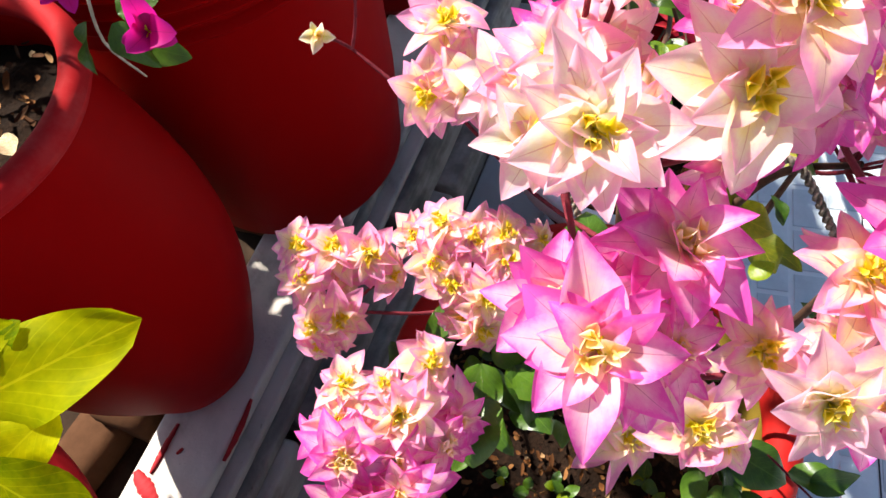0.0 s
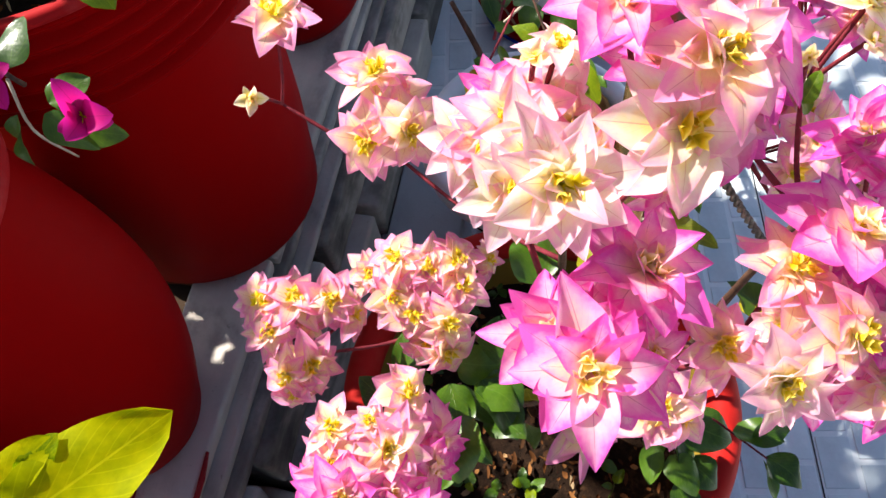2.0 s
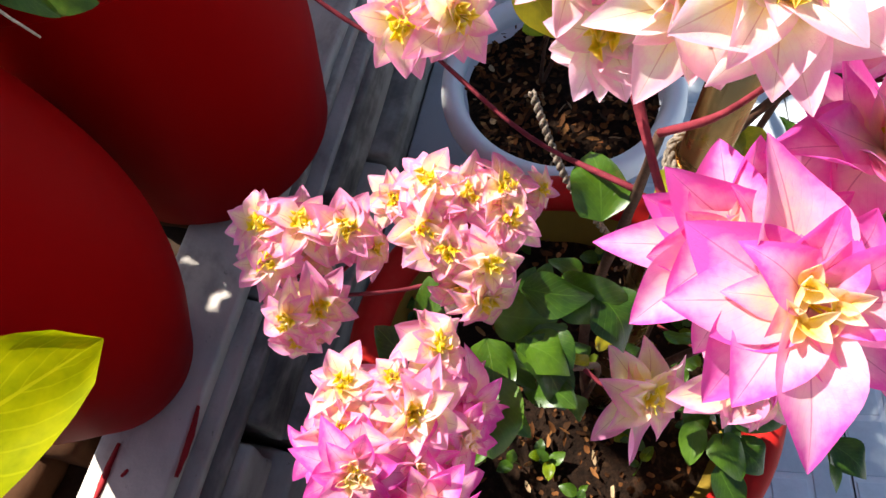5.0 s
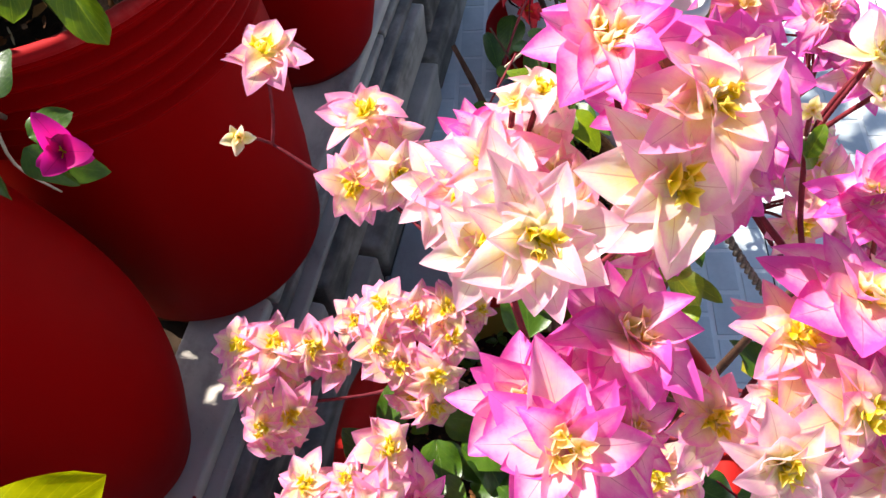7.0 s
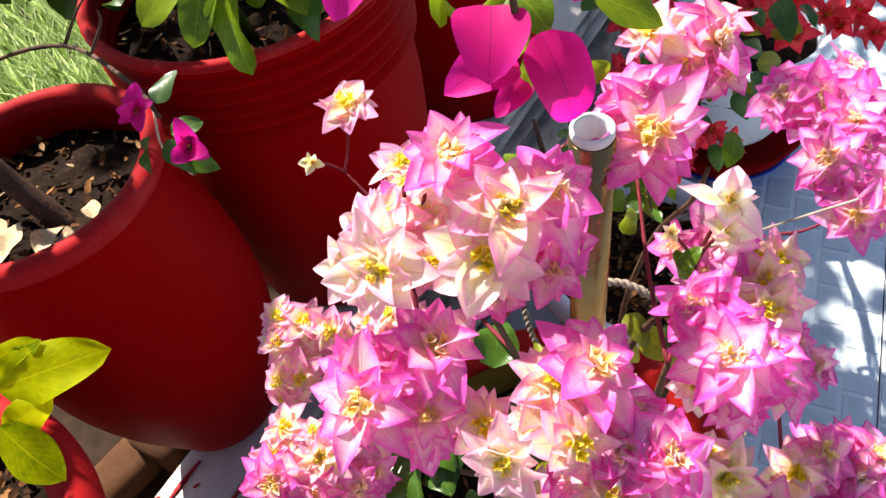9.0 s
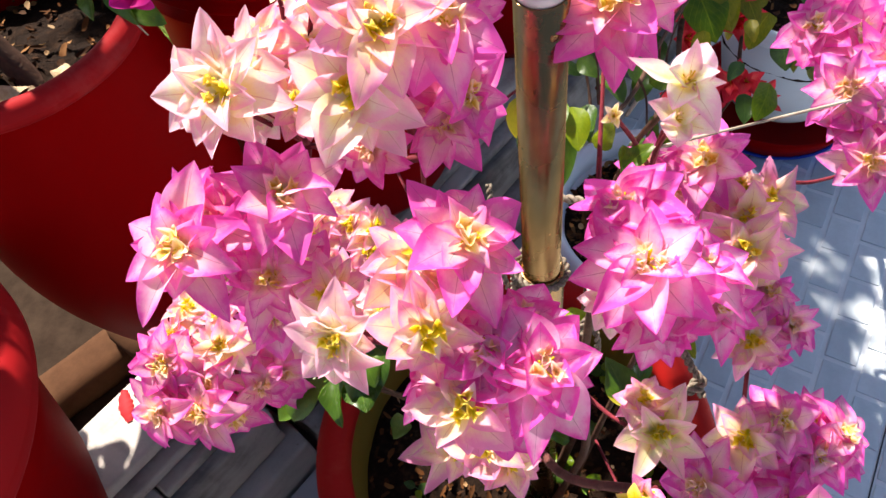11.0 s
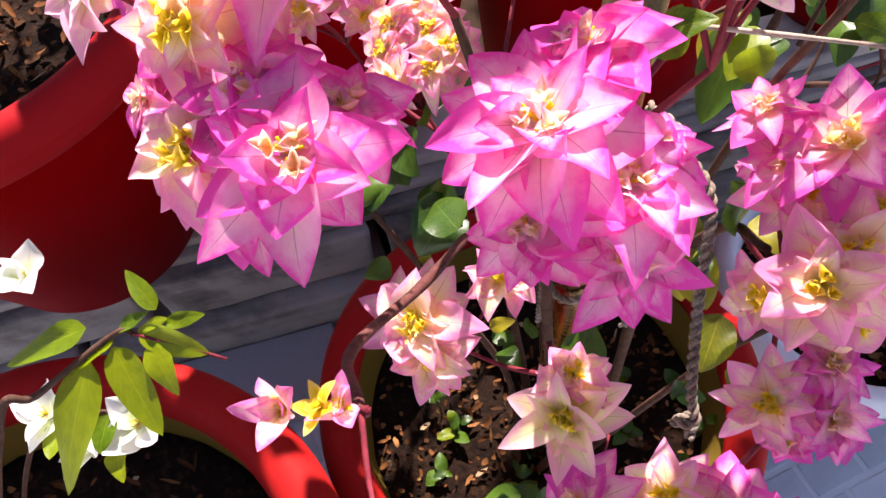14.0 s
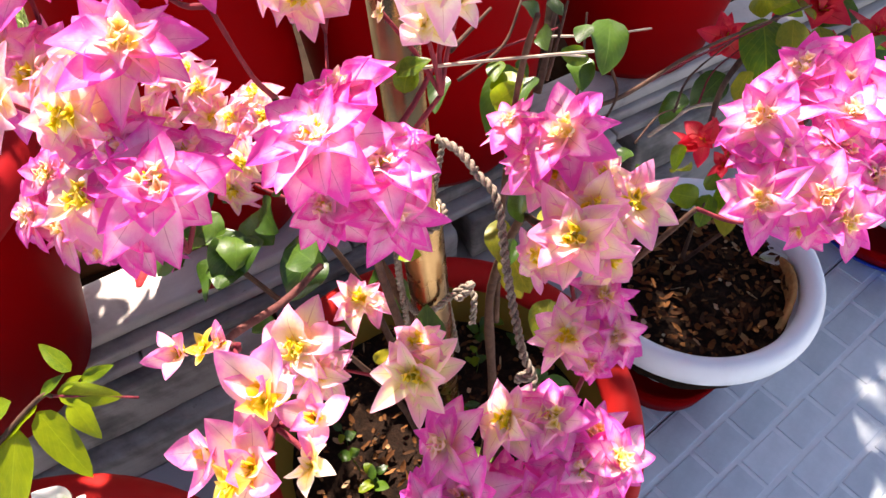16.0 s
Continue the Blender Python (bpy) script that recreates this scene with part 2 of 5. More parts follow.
STAIN = tile_material("dried_red_paint", (0.20, 0.008, 0.012), (0.34, 0.020, 0.024), 0.15, 0.7)


def steel():
    m = Mat("stainless_steel")
    c = m.n("ShaderNodeMapping", Vector=m.coords("Object"), Scale=(90.0, 90.0, 5.0)).outputs[0]
    line = m.noise(1.0, 5.0, 0.6, c)
    spot = m.noise(45.0, 4.0)
    color = m.ramp(m.math("ADD", m.math("MULTIPLY", line, 0.5), m.math("MULTIPLY", spot, 0.5)), [(0.3, (0.17, 0.088, 0.034)), (0.7, (0.35, 0.215, 0.095))])
    return m.surface(color, m.math("ADD", 0.19, m.math("MULTIPLY", spot, 0.16)), m.bump(line, 0.10, 0.0006), metal=1.0)


STEEL = steel()


def cord():
    m = Mat("jute_cord")
    fib = m.noise(900.0, 3.0)
    color = m.ramp(m.math("ADD", m.math("MULTIPLY", fib, 0.6), m.math("MULTIPLY", m.noise(60.0), 0.4)), [(0.35, (0.07, 0.05, 0.035)), (0.7, (0.36, 0.30, 0.235))])
    return m.surface(color, 0.9, m.bump(fib, 0.6, 0.0006), gloss=0.15)


CORD = cord()
DRY = bark_material("dry_leaf_tan", (0.36, 0.22, 0.11), (0.72, 0.58, 0.38), 70.0)
HUSK = bark_material("orange_brown_husk", (0.20, 0.085, 0.025), (0.55, 0.29, 0.10), 90.0)


# ---- mesh helpers ----
def empty(name, label="", category="", group="", kind=""):
    return tagged(new(name), label, category, group, kind)


def mesh_of(name, bm, *mats, smooth=True):
    me = bpy.data.meshes.new(name)
    bm.to_mesh(me)
    bm.free()
    for mat in mats:
        me.materials.append(mat)
    if smooth:
        me.shade_smooth()
    return me


def part(name, bm, material, parent=None, label="", smooth=True):
    ob = new(name, mesh_of(name, bm, material, smooth=smooth) if isinstance(bm, bmesh.types.BMesh) else bm)
    if parent:
        ob.parent = parent
    return tagged(ob, label)


def lathe(profile, steps=72, wobble=0.0, seed=0):
    """A turned form from (radius, height) pairs."""
    bm = bmesh.new()
    rings = []
    for k, (r, z) in enumerate(profile):
        ring = []
        for s in range(steps):
            a = 2 * math.pi * s / steps
            rr = r * (1 + wobble * noise.noise(Vector((math.cos(a) * 1.7 + seed, math.sin(a) * 1.7, z * 6))))
            ring.append(bm.verts.new((rr * math.cos(a), rr * math.sin(a), z)))
        rings.append(ring)
    for a, b in zip(rings, rings[1:]):
        for s in range(steps):
            bm.faces.new((a[s], a[(s + 1) % steps], b[(s + 1) % steps], b[s]))
    return bm


def smooth_path(points, per=6):
    """Points on a Catmull-Rom curve through the given ones."""
    pts = [Vector(p) for p in points]
    pts = [pts[0] * 2 - pts[1]] + pts + [pts[-1] * 2 - pts[-2]]
    out = []
    for a, b, c, d in zip(pts, pts[1:], pts[2:], pts[3:]):
        for k in range(per):
            t = k / per
            out.append(0.5 * (2 * b + (c - a) * t + (2 * a - 5 * b + 4 * c - d) * t * t + (3 * b - a - 3 * c + d) * t**3))
    out.append(pts[-2])
    return out


def tube(points, r0, r1, sides=7, per=6, knobs=0.0, bm=None, smooth=True):
    """A tapered round rod along a curve, with slight knots."""
    bm = bm or bmesh.new()
    path = smooth_path(points, per) if smooth else [Vector(p) for p in points]
    rings, side = [], None
    for k, p in enumerate(path):
        way = (path[min(k + 1, len(path) - 1)] - path[max(k - 1, 0)]).normalized()
        if side is None:
            side = way.orthogonal().normalized()
        side = (side - way * side.dot(way)).normalized()
        up = way.cross(side)
        f = k / (len(path) - 1)
        r = (r0 + (r1 - r0) * f) * (1 + knobs * noise.noise(p * 60))
        rings.append([bm.verts.new(p + r * (math.cos(a) * side + math.sin(a) * up)) for a in (2 * math.pi * s / sides for s in range(sides))])
    for a, b in zip(rings, rings[1:]):
        for s in range(sides):
            bm.faces.new((a[s], a[(s + 1) % sides], b[(s + 1) % sides], b[s]))
    bm.faces.new(rings[0][::-1])
    bm.faces.new(rings[-1])
    return bm


def slab(size, bevel=0.004, rough=0.0, seed=0, cuts=0):
    """A block with worn, rounded edges, its base at z = 0."""
    bm = bmesh.new()
    bmesh.ops.create_cube(bm, size=1.0)
    bmesh.ops.scale(bm, vec=size, verts=bm.verts)
    bmesh.ops.translate(bm, vec=(0, 0, size[2] / 2), verts=bm.verts)
    bmesh.ops.bevel(bm, geom=bm.edges[:], offset=bevel, segments=2, affect="EDGES", profile=0.6)
    if cuts:
        bmesh.ops.subdivide_edges(bm, edges=[e for e in bm.edges if e.calc_length() > 0.03], cuts=cuts, use_grid_fill=True)
    if rough:
        for v in bm.verts:
            v.co += rough * noise.noise_vector(v.co * 23 + Vector((seed * 3.1, seed, 0)))
    return bm


def petal_mesh(name, width, cup, arch, wave, mat, seed, rows=12, cols=6, heart=False, tip=0.5):
    """A pointed ovate blade along +x, one unit long, curved and slightly waved, with u along and v across."""
    rng = random.Random(seed)
    ph, curl = rng.uniform(0, 6.28), rng.uniform(-1.0, 0.7)
    bm = bmesh.new()
    layer = bm.loops.layers.uv.new("UVMap")
    grid = []
    for i in range(rows + 1):
        u = (i / rows) ** 0.92
        w = width * u**0.50 * (1 - u) ** 0.62 / 0.462 * (1 - tip * max(0.0, (u - 0.55) / 0.45) ** 1.4) if 0 < i < rows else 0.0
        if heart:
            w = width * 1.35 * min(u + 0.004, 1.0) ** 0.30 * (1 - u) ** 0.56
        w = max(w, 0.004 if i == rows else 0.02)
        line = []
        for j in range(cols + 1):
            v = j / cols
            s = (v - 0.5) * 2
            z = arch * math.sin(u * math.pi * 0.8) - 0.4 * arch * u * u + cup * s * s * w + wave * math.sin(u * 6 + ph + s * 1.9) * s * s * w - 0.035 * width * math.exp(-(s * 4) ** 2) * (1 - u) + 0.12 * curl * u**3
            line.append(bm.verts.new((u - 0.06 * s * s * math.sin(math.pi * u), s * w, z)))
        grid.append(line)
    for i in range(rows):
        for j in range(cols):
            face = bm.faces.new((grid[i][j], grid[i + 1][j], grid[i + 1][j + 1], grid[i][j + 1]))
            for loop, (a, b) in zip(face.loops, ((i, j), (i + 1, j), (i + 1, j + 1), (i, j + 1))):
                loop[layer].uv = (a / rows, b / cols)
    return mesh_of(name, bm, mat)


def bract_set(mat, seed):
    rng = random.Random(seed)
    return [petal_mesh("bract", rng.uniform(0.25, 0.33), rng.uniform(0.05, 0.50), rng.uniform(-0.16, 0.20), rng.uniform(0.10, 0.36), mat, seed * 17 + k) for k in range(10)]


def curl_set(mat, seed):
    """Small inner bracts, rolled inwards like shavings."""
    rng = random.Random(seed)
    return [petal_mesh("bract", rng.uniform(0.26, 0.36), rng.uniform(0.7, 1.3), rng.uniform(-0.3, 0.2), rng.uniform(0.1, 0.4), mat, seed * 19 + k, 8, 4) for k in range(5)]


SETS = {k: bract_set(m, i + 1) for i, (k, m) in enumerate(dict(pink=PINK, hot=HOT, rose=ROSE, gilt=GILT, blush=BLUSH, cream=CREAM, yellow=YELLOW, amber=AMBER, lime=LIME, magenta=MAGENTA, scarlet=SCARLET, white=WHITE).items())}
CURLS = {k: curl_set(m, 40 + i) for i, (k, m) in enumerate(dict(gilt=GILT, cream=CREAM, yellow=YELLOW, amber=AMBER).items())}
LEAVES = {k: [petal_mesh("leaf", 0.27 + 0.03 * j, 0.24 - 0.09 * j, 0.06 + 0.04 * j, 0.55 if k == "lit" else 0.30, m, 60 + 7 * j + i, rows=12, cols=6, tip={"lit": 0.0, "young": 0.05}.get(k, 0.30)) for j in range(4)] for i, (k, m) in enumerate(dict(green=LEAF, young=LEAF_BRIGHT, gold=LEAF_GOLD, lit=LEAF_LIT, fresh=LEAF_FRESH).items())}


def floret_mesh():
    """The small tubular true flowers in the heart of a head."""
    bm = bmesh.new()
    rng = random.Random(5)
    for k in range(7):
        a = rng.uniform(0, 6.28)
        lean = rng.uniform(0.03, 0.16)
        top = Vector((math.cos(a) * lean, math.sin(a) * lean, rng.uniform(0.12, 0.25)))
        tube([(0, 0, 0), top * 0.5 + Vector((0, 0, 0.03)), top], 0.009, 0.015, 5, 2, bm=bm)
    return mesh_of("floret", bm, YELLOW)


HEART = petal_mesh("heart_bract", 0.36, 0.30, 0.20, 0.20, MAGENTA, 91, heart=True)
FLORETS = floret_mesh()
FACING = Vector((0.06, -0.52, 0.85)).normalized()
UPWARD = Vector((-0.02, -0.22, 0.97)).normalized()
PLAN = {  # kind: bract sets of the four whorls, from the outside in
    "p": ("pink", "pink", "rose", "gilt"), "h": ("hot", "hot", "hot", "amber"), "m": ("blush", "blush", "cream", "yellow"), "c": ("cream", "cream", "cream", "yellow"),
    "s": ("cream", "cream", "cream", "gilt"), "y": ("gilt", "gilt", "gilt", "gilt"), "Y": ("yellow", "yellow", "yellow", "yellow"), "b": ("rose", "yellow", "yellow", "yellow"), "g": ("lime", "lime", "lime", "yellow"),
    "M": ("magenta", "magenta", "magenta", "magenta"), "R": ("scarlet", "scarlet", "scarlet", "scarlet"), "W": ("white", "white", "white", "lime")}
head_count = 0


def bloom(parent, place, size, kind, facing, rng):
    """One double flower head: three whorls of bracts round a tuft of florets."""
    outer, middle, inner, heart = PLAN[kind]
    if kind == "p" and rng.random() < 0.45:
        heart = "amber"
    z = facing.normalized()
    x = z.orthogonal().normalized()
    turn = Matrix((x, z.cross(x), z)).transposed().to_4x4()
    head = part("flower_head", FLORETS, None, parent)
    head.matrix_basis = Matrix.Translation(place) @ turn @ Matrix.Rotation(rng.uniform(0, 6.28), 4, "Z") @ Matrix.Scale(size * 0.66, 4)
    whorls = ((8, 1.04, -26, 6, outer, 1.0), (7, 0.80, -6, 22, middle, 1.05), (6, 0.54, 4, 34, inner, 1.0))
    if kind == "h":
        whorls = ((9, 1.02, -30, 4, outer, 1.06), (8, 0.84, -8, 22, middle, 1.12), (7, 0.60, 6, 42, inner, 1.12))
    if kind in "yYMRbW":
        whorls = ((5, 0.90, 0, 34, outer, 1.0), (7, 0.52, 16, 70, heart, 0.9))
    if kind == "W":
        whorls = ((3, 1.0, 6, 48, outer, 1.30), (3, 0.82, 24, 62, outer, 1.25), (3, 0.20, 20, 60, heart, 0.8))
    if kind == "b":
        whorls = ((4, 0.92, 14, 56, outer, 1.15), (3, 0.62, 36, 66, outer, 1.1), (8, 0.34, 16, 80, heart, 1.1))
    if kind == "s":
        whorls = ((4, 1.0, -4, 40, outer, 1.15), (3, 0.72, 24, 56, middle, 1.0), (6, 0.30, 30, 76, heart, 0.9))
    if kind == "M":
        whorls = ((3, 0.95, 10, 55, outer, 1.25), (3, 0.70, 0, 30, outer, 1.2), (5, 0.17, 6, 20, "white", 0.8))
    rosettes = kind in "pmcgh"
    shut = rng.choice((0, 0, 0, 0, 14)) if rosettes else 0
    if rosettes:
        whorls += ((4, 0.21 if kind == "h" else 0.245, 20, 66, heart, 0.9),) * 3
    for turn_no, (count, length, lo, hi, kinds, broad) in enumerate(whorls):
        start = rng.uniform(0, 6.28)
        # a head is three florets grown together, each with its own heart
        spot = Vector((0.14 * math.cos(2.094 * turn_no + 0.4), 0.14 * math.sin(2.094 * turn_no + 0.4), 0.15)) if rosettes and turn_no > 2 else Vector()
        for k in range(count):
            a = start + 2 * math.pi * (k + rng.uniform(-0.28, 0.28)) / count
            tilt = radians(min(rng.uniform(lo, hi) + shut, 84))
            pale = kind == "h" and turn_no > 2 and rng.random() < 0.45
            ob = part("bract", HEART if kinds == "magenta" else rng.choice(CURLS["cream" if pale else kinds] if rosettes and turn_no > 2 else SETS[kinds]), None, head)
            ob.matrix_basis = Matrix.Translation(spot) @ Matrix.Rotation(a, 4, "Z") @ Matrix.Rotation(-tilt, 4, "Y") @ Matrix.Rotation(rng.uniform(-0.42, 0.42), 4, "X") @ Matrix.Diagonal((length * rng.uniform(0.82, 1.14), length * broad * rng.uniform(0.88, 1.15), length * rng.uniform(0.6, 1.3), 1))
    return head


def leaf(parent, place, way, size, kind, rng, up=None, slim=1.0):
    """A leaf with its stalk end at place, pointing along way."""
    x = Vector(way).normalized()
    n = (up or (FACING + Vector((rng.uniform(-0.8, 0.8), rng.uniform(-0.8, 0.8), rng.uniform(-0.2, 0.4)))))
    z = (n - x * n.dot(x)).normalized()
    ob = part("leaf", rng.choice(LEAVES[kind]), None, parent)
    ob.matrix_basis = Matrix.Translation(place) @ Matrix((x, z.cross(x), z)).transposed().to_4x4() @ Matrix.Diagonal((size, size * slim * rng.uniform(0.95, 1.25), size * slim * slim * rng.uniform(0.6, 1.6), 1))
    return ob


# ---- ground, tiled floor, kerb ----
ALONG = Vector((math.cos(radians(57)), math.sin(radians(57)), 0))
ACROSS = Vector((-math.sin(radians(57)), math.cos(radians(57)), 0))


def kerb_point(u, off, z):
    return ALONG * u + ACROSS * off + Vector((0, 0, z))


def ground():
    bm = bmesh.new()
    bmesh.ops.create_grid(bm, x_segments=40, y_segments=40, size=60)
    for v in bm.verts:
        v.co.z = -0.03
    return tagged(part("ground", bm, CONCRETE), "grey concrete ground under the paving", "ground", kind="structure")


def bed():
    """Raised earth behind the kerb."""
    bm = bmesh.new()
    n = 60
    grid = [[bm.verts.new(kerb_point(-4 + 11 * i / n, 0.46 + 9 * (j / n) ** 1.5, 0.165 + 0.02 * noise.noise(Vector((i * 0.31, j * 0.4, 0))))) for j in range(n + 1)] for i in range(n + 1)]
    for i in range(n):
        for j in range(n):
            bm.faces.new((grid[i][j], grid[i + 1][j], grid[i + 1][j + 1], grid[i][j + 1]))
    return tagged(part("planting_bed", bm, EARTH), "raised bare earth bed behind the whitewashed kerb", "earth", kind="structure")


ground()
bed()


def kerb():
    """Whitewashed masonry kerb: coping, thin course and two rows of blocks with open joints."""
    root = empty("kerb", "weathered whitewashed masonry kerb with open black joints", "kerb", kind="structure")
    turn = Matrix.Rotation(radians(57), 4, "Z")

    def course(name, length, gap, lo, hi, z0, z1, start, stop, seed, bevel=0.004, wash=LIME_WASH):
        kinds = [mesh_of(name, slab((length - gap, hi - lo, z1 - z0), bevel, 0.0035, seed + k, 3), wash) for k in range(3)]
        u, k = start, 0
        while u < stop:
            ob = part(name, kinds[k % 3], None, root)
            ob.matrix_basis = Matrix.Translation(kerb_point(u + length / 2, (lo + hi) / 2 + 0.003 * math.sin(k * 2.3), z0)) @ turn
            u, k = u + length, k + 1

    course("coping_stone", 0.90, 0.004, 0.377, 0.468, 0.229, 0.250, -1.43, 2.2, 1, 0.005, FRESH_WASH)
    course("string_course", 0.62, 0.004, 0.366, 0.466, 0.2070, 0.2245, -1.60, 2.2, 4, 0.004)
    course("lower_string", 0.74, 0.004, 0.352, 0.466, 0.1865, 0.2020, -1.52, 2.2, 15, 0.004)
    course("block", 0.30, 0.024, 0.338, 0.440, 0.092, 0.1815, -1.38, 2.2, 7, 0.007)
    course("footing_block", 0.42, 0.014, 0.312, 0.455, -0.01, 0.087, -1.55, 2.2, 11, 0.007)
    course("plinth_slab", 0.79, 0.003, 0.190, 0.310, -0.02, 0.022, -1.55, 0.70, 23, 0.004, PLINTH)
    course("back_fill", 1.20, 0.0, 0.430, 0.458, -0.02, 0.20, -1.55, 2.2, 19, 0.002)


kerb()


def paint_stain(line, width, seed):
    """A run of dried paint across the coping, thick in the middle and ragged at its edges."""
    rng = random.Random(seed)
    path = smooth_path([kerb_point(u, off, 0.2522) for u, off in line], 6)
    bm = bmesh.new()
    rows = []
    for k, p in enumerate(path):
        way = (path[min(k + 1, len(path) - 1)] - path[max(k - 1, 0)]).normalized()
        side = Vector((-way.y, way.x, 0)) * width * (0.35 + 0.65 * math.sin(math.pi * (k + 0.5) / len(path)))
        a, b = side * rng.uniform(0.88, 1.12), side * rng.uniform(0.88, 1.12)
        rows.append([bm.verts.new(q) for q in (p - a - Vector((0, 0, 0.004)), p - a * 0.8, p + b * 0.8, p + b - Vector((0, 0, 0.004)))])
    for a, b in zip(rows, rows[1:]):
        for i in range(3):
            bm.faces.new((a[i], b[i], b[i + 1], a[i + 1]))
    tagged(part("paint_stain", bm, STAIN), "dried red paint run on the kerb coping", "stain", "paint stains")


paint_stain([(0.075, 0.446), (0.051, 0.447), (0.031, 0.447), (0.017, 0.447)], 0.0036, 1)
paint_stain([(0.127, 0.38), (0.102, 0.377), (0.079, 0.376), (0.056, 0.376)], 0.0032, 2)
paint_stain([(0.053, 0.426), (0.045, 0.43)], 0.0022, 3)
paint_stain([(0.014, 0.464), (0.006, 0.452), (0.000, 0.438), (-0.006, 0.424)], 0.0095, 4)
paint_stain([(-0.092, 0.463), (-0.085, 0.453), (-0.080, 0.443)], 0.0085, 5)


# ---- pots ----
def pot_profile(outer, wall):
    """Closes an outer (radius, height) line with an inner one of the given wall."""
    inner = [(max(r - wall, 0.004), max(z, outer[0][1] + 0.012)) for r, z in reversed(outer)]
    return [(0.003, outer[0][1])] + outer + inner + [(0.003, outer[0][1] + 0.012)]


def soil_top(place, radius, seed, chips=90, chip_size=0.011, heap=0.006):
    """Dry potting soil with leaf litter, filling a pot up to place."""
    bm = bmesh.new()
    rings = [[bm.verts.new((0, 0, heap))]]
    for i in range(1, 13):
        r = radius * i / 12
        ring = []
        for s in range(36):
            a = 2 * math.pi * s / 36
            p = Vector((r * math.cos(a), r * math.sin(a), 0))
            p.z = heap * (1 - (i / 12) ** 2) + 0.008 * noise.noise(p * 45 + Vector((seed, 0, 0))) + 0.004 * noise.noise(p * 140)
            ring.append(bm.verts.new(p))
        rings.append(ring)
    for s in range(36):
        bm.faces.new((rings[0][0], rings[1][s], rings[1][(s + 1) % 36]))
    for a, b in zip(rings[1:], rings[2:]):
        for s in range(36):
            bm.faces.new((a[s], b[s], b[(s + 1) % 36], a[(s + 1) % 36]))
    low = [bm.verts.new(v.co - Vector((0, 0, 0.05))) for v in rings[-1]]
    for s in range(36):
        bm.faces.new((rings[-1][s], low[s], low[(s + 1) % 36], rings[-1][(s + 1) % 36]))
    soil = tagged(part("potting_soil", bm, SOIL), "dark dry potting soil filling a pot", "soil", "pot soil", "stuff")
    soil.matrix_basis = Matrix.Translation(place)
    if chips:
        rng = random.Random(seed)
        bm = bmesh.new()
        for k in range(chips):
            r, a = radius * 0.94 * math.sqrt(rng.random()), rng.uniform(0, 6.28)
            m = Matrix.Translation((r * math.cos(a), r * math.sin(a), heap + rng.uniform(0.001, 0.010))) @ Euler((rng.uniform(-0.6, 0.6), rng.uniform(-0.6, 0.6), rng.uniform(0, 6.28))).to_matrix().to_4x4()
            l, w = chip_size * rng.choice((0.5, 0.7, 0.9, 1.5)), chip_size * rng.uniform(0.25, 0.75)
            rim = [bm.verts.new(m @ Vector((l * math.cos(q) * rng.uniform(0.75, 1.1), w * math.sin(q) * rng.uniform(0.6, 1.15), w * rng.uniform(-0.1, 0.5)))) for q in (0.0, 0.9, 1.7, 2.5, 3.2, 4.0, 4.8, 5.6)]
            hub = bm.verts.new(m @ Vector((0, 0, -0.15 * w)))
            for i in range(8):
                bm.faces.new((rim[i], rim[(i + 1) % 8], hub))
        lit = tagged(part("leaf_litter", bm, LITTER), "brown dry leaf litter and bark chips on soil", "leaf litter", "pot litter", "stuff")
        lit.matrix_basis = Matrix.Translation(place)
    return soil


def round_pot(name, place, outer, wall, body_mat, label, group="", rim=None, rim_mat=None, wobble=0.004, seed=0, inner_mat=None):
    """A turned pot: body, and a separate rim roll where it has one."""
    root = empty(name, label, "pot", group)
    root.matrix_basis = Matrix.Translation(place)
    part("body", lathe(pot_profile(outer, wall), 80, wobble, seed), body_mat, root)
    if rim:
        part("rim", lathe(rim, 80, wobble, seed), rim_mat or body_mat, root, "rolled rim")
    if inner_mat:
        r, z = outer[-1]
        part("inner_wall", lathe([(r - wall - 0.002, z - 0.004), (r - wall - 0.012, z - 0.05), (r - wall - 0.03, z - 0.12)], 80, wobble, seed), inner_mat, root, "yellowed inner wall")
    return root


def roll(radius, z, thick, tall, drop=0.0):
    """A closed rounded lip: radius is its outer edge."""
    r = radius - thick / 2
    return [(r + thick / 2 * math.cos(a), z + tall / 2 * math.sin(a) - drop) for a in (2 * math.pi * k / 14 for k in range(15))]


# main pot: wide red plastic tub with a thick rolled rim
D = Vector((0.091, 0.196, 0.0))
round_pot("flowerpot", D, [(0.115, 0.0), (0.125, 0.012), (0.150, 0.16), (0.166, 0.30), (0.172, 0.335)], 0.006, RED_POT,
          "round red plastic flowerpot with thick rolled rim", "red tubs", roll(0.190, 0.340, 0.034, 0.036), RED_RIM, 0.006, 1, INNER_RIM)
soil_top(D + Vector((0, 0, 0.278)), 0.157, 3, 520, 0.0046)
# second tub
E = Vector((-0.028, -0.200, 0.0))
round_pot("flowerpot", E, [(0.135, 0.0), (0.147, 0.012), (0.176, 0.20), (0.200, 0.36), (0.206, 0.40)], 0.006, RED_POT,
          "large round red plastic flowerpot beside the main tub", "red tubs", roll(0.228, 0.406, 0.042, 0.044), RED_RIM, 0.006, 2, INNER_RIM)
soil_top(E + Vector((0, 0, 0.345)), 0.186, 5, 380, 0.0065)
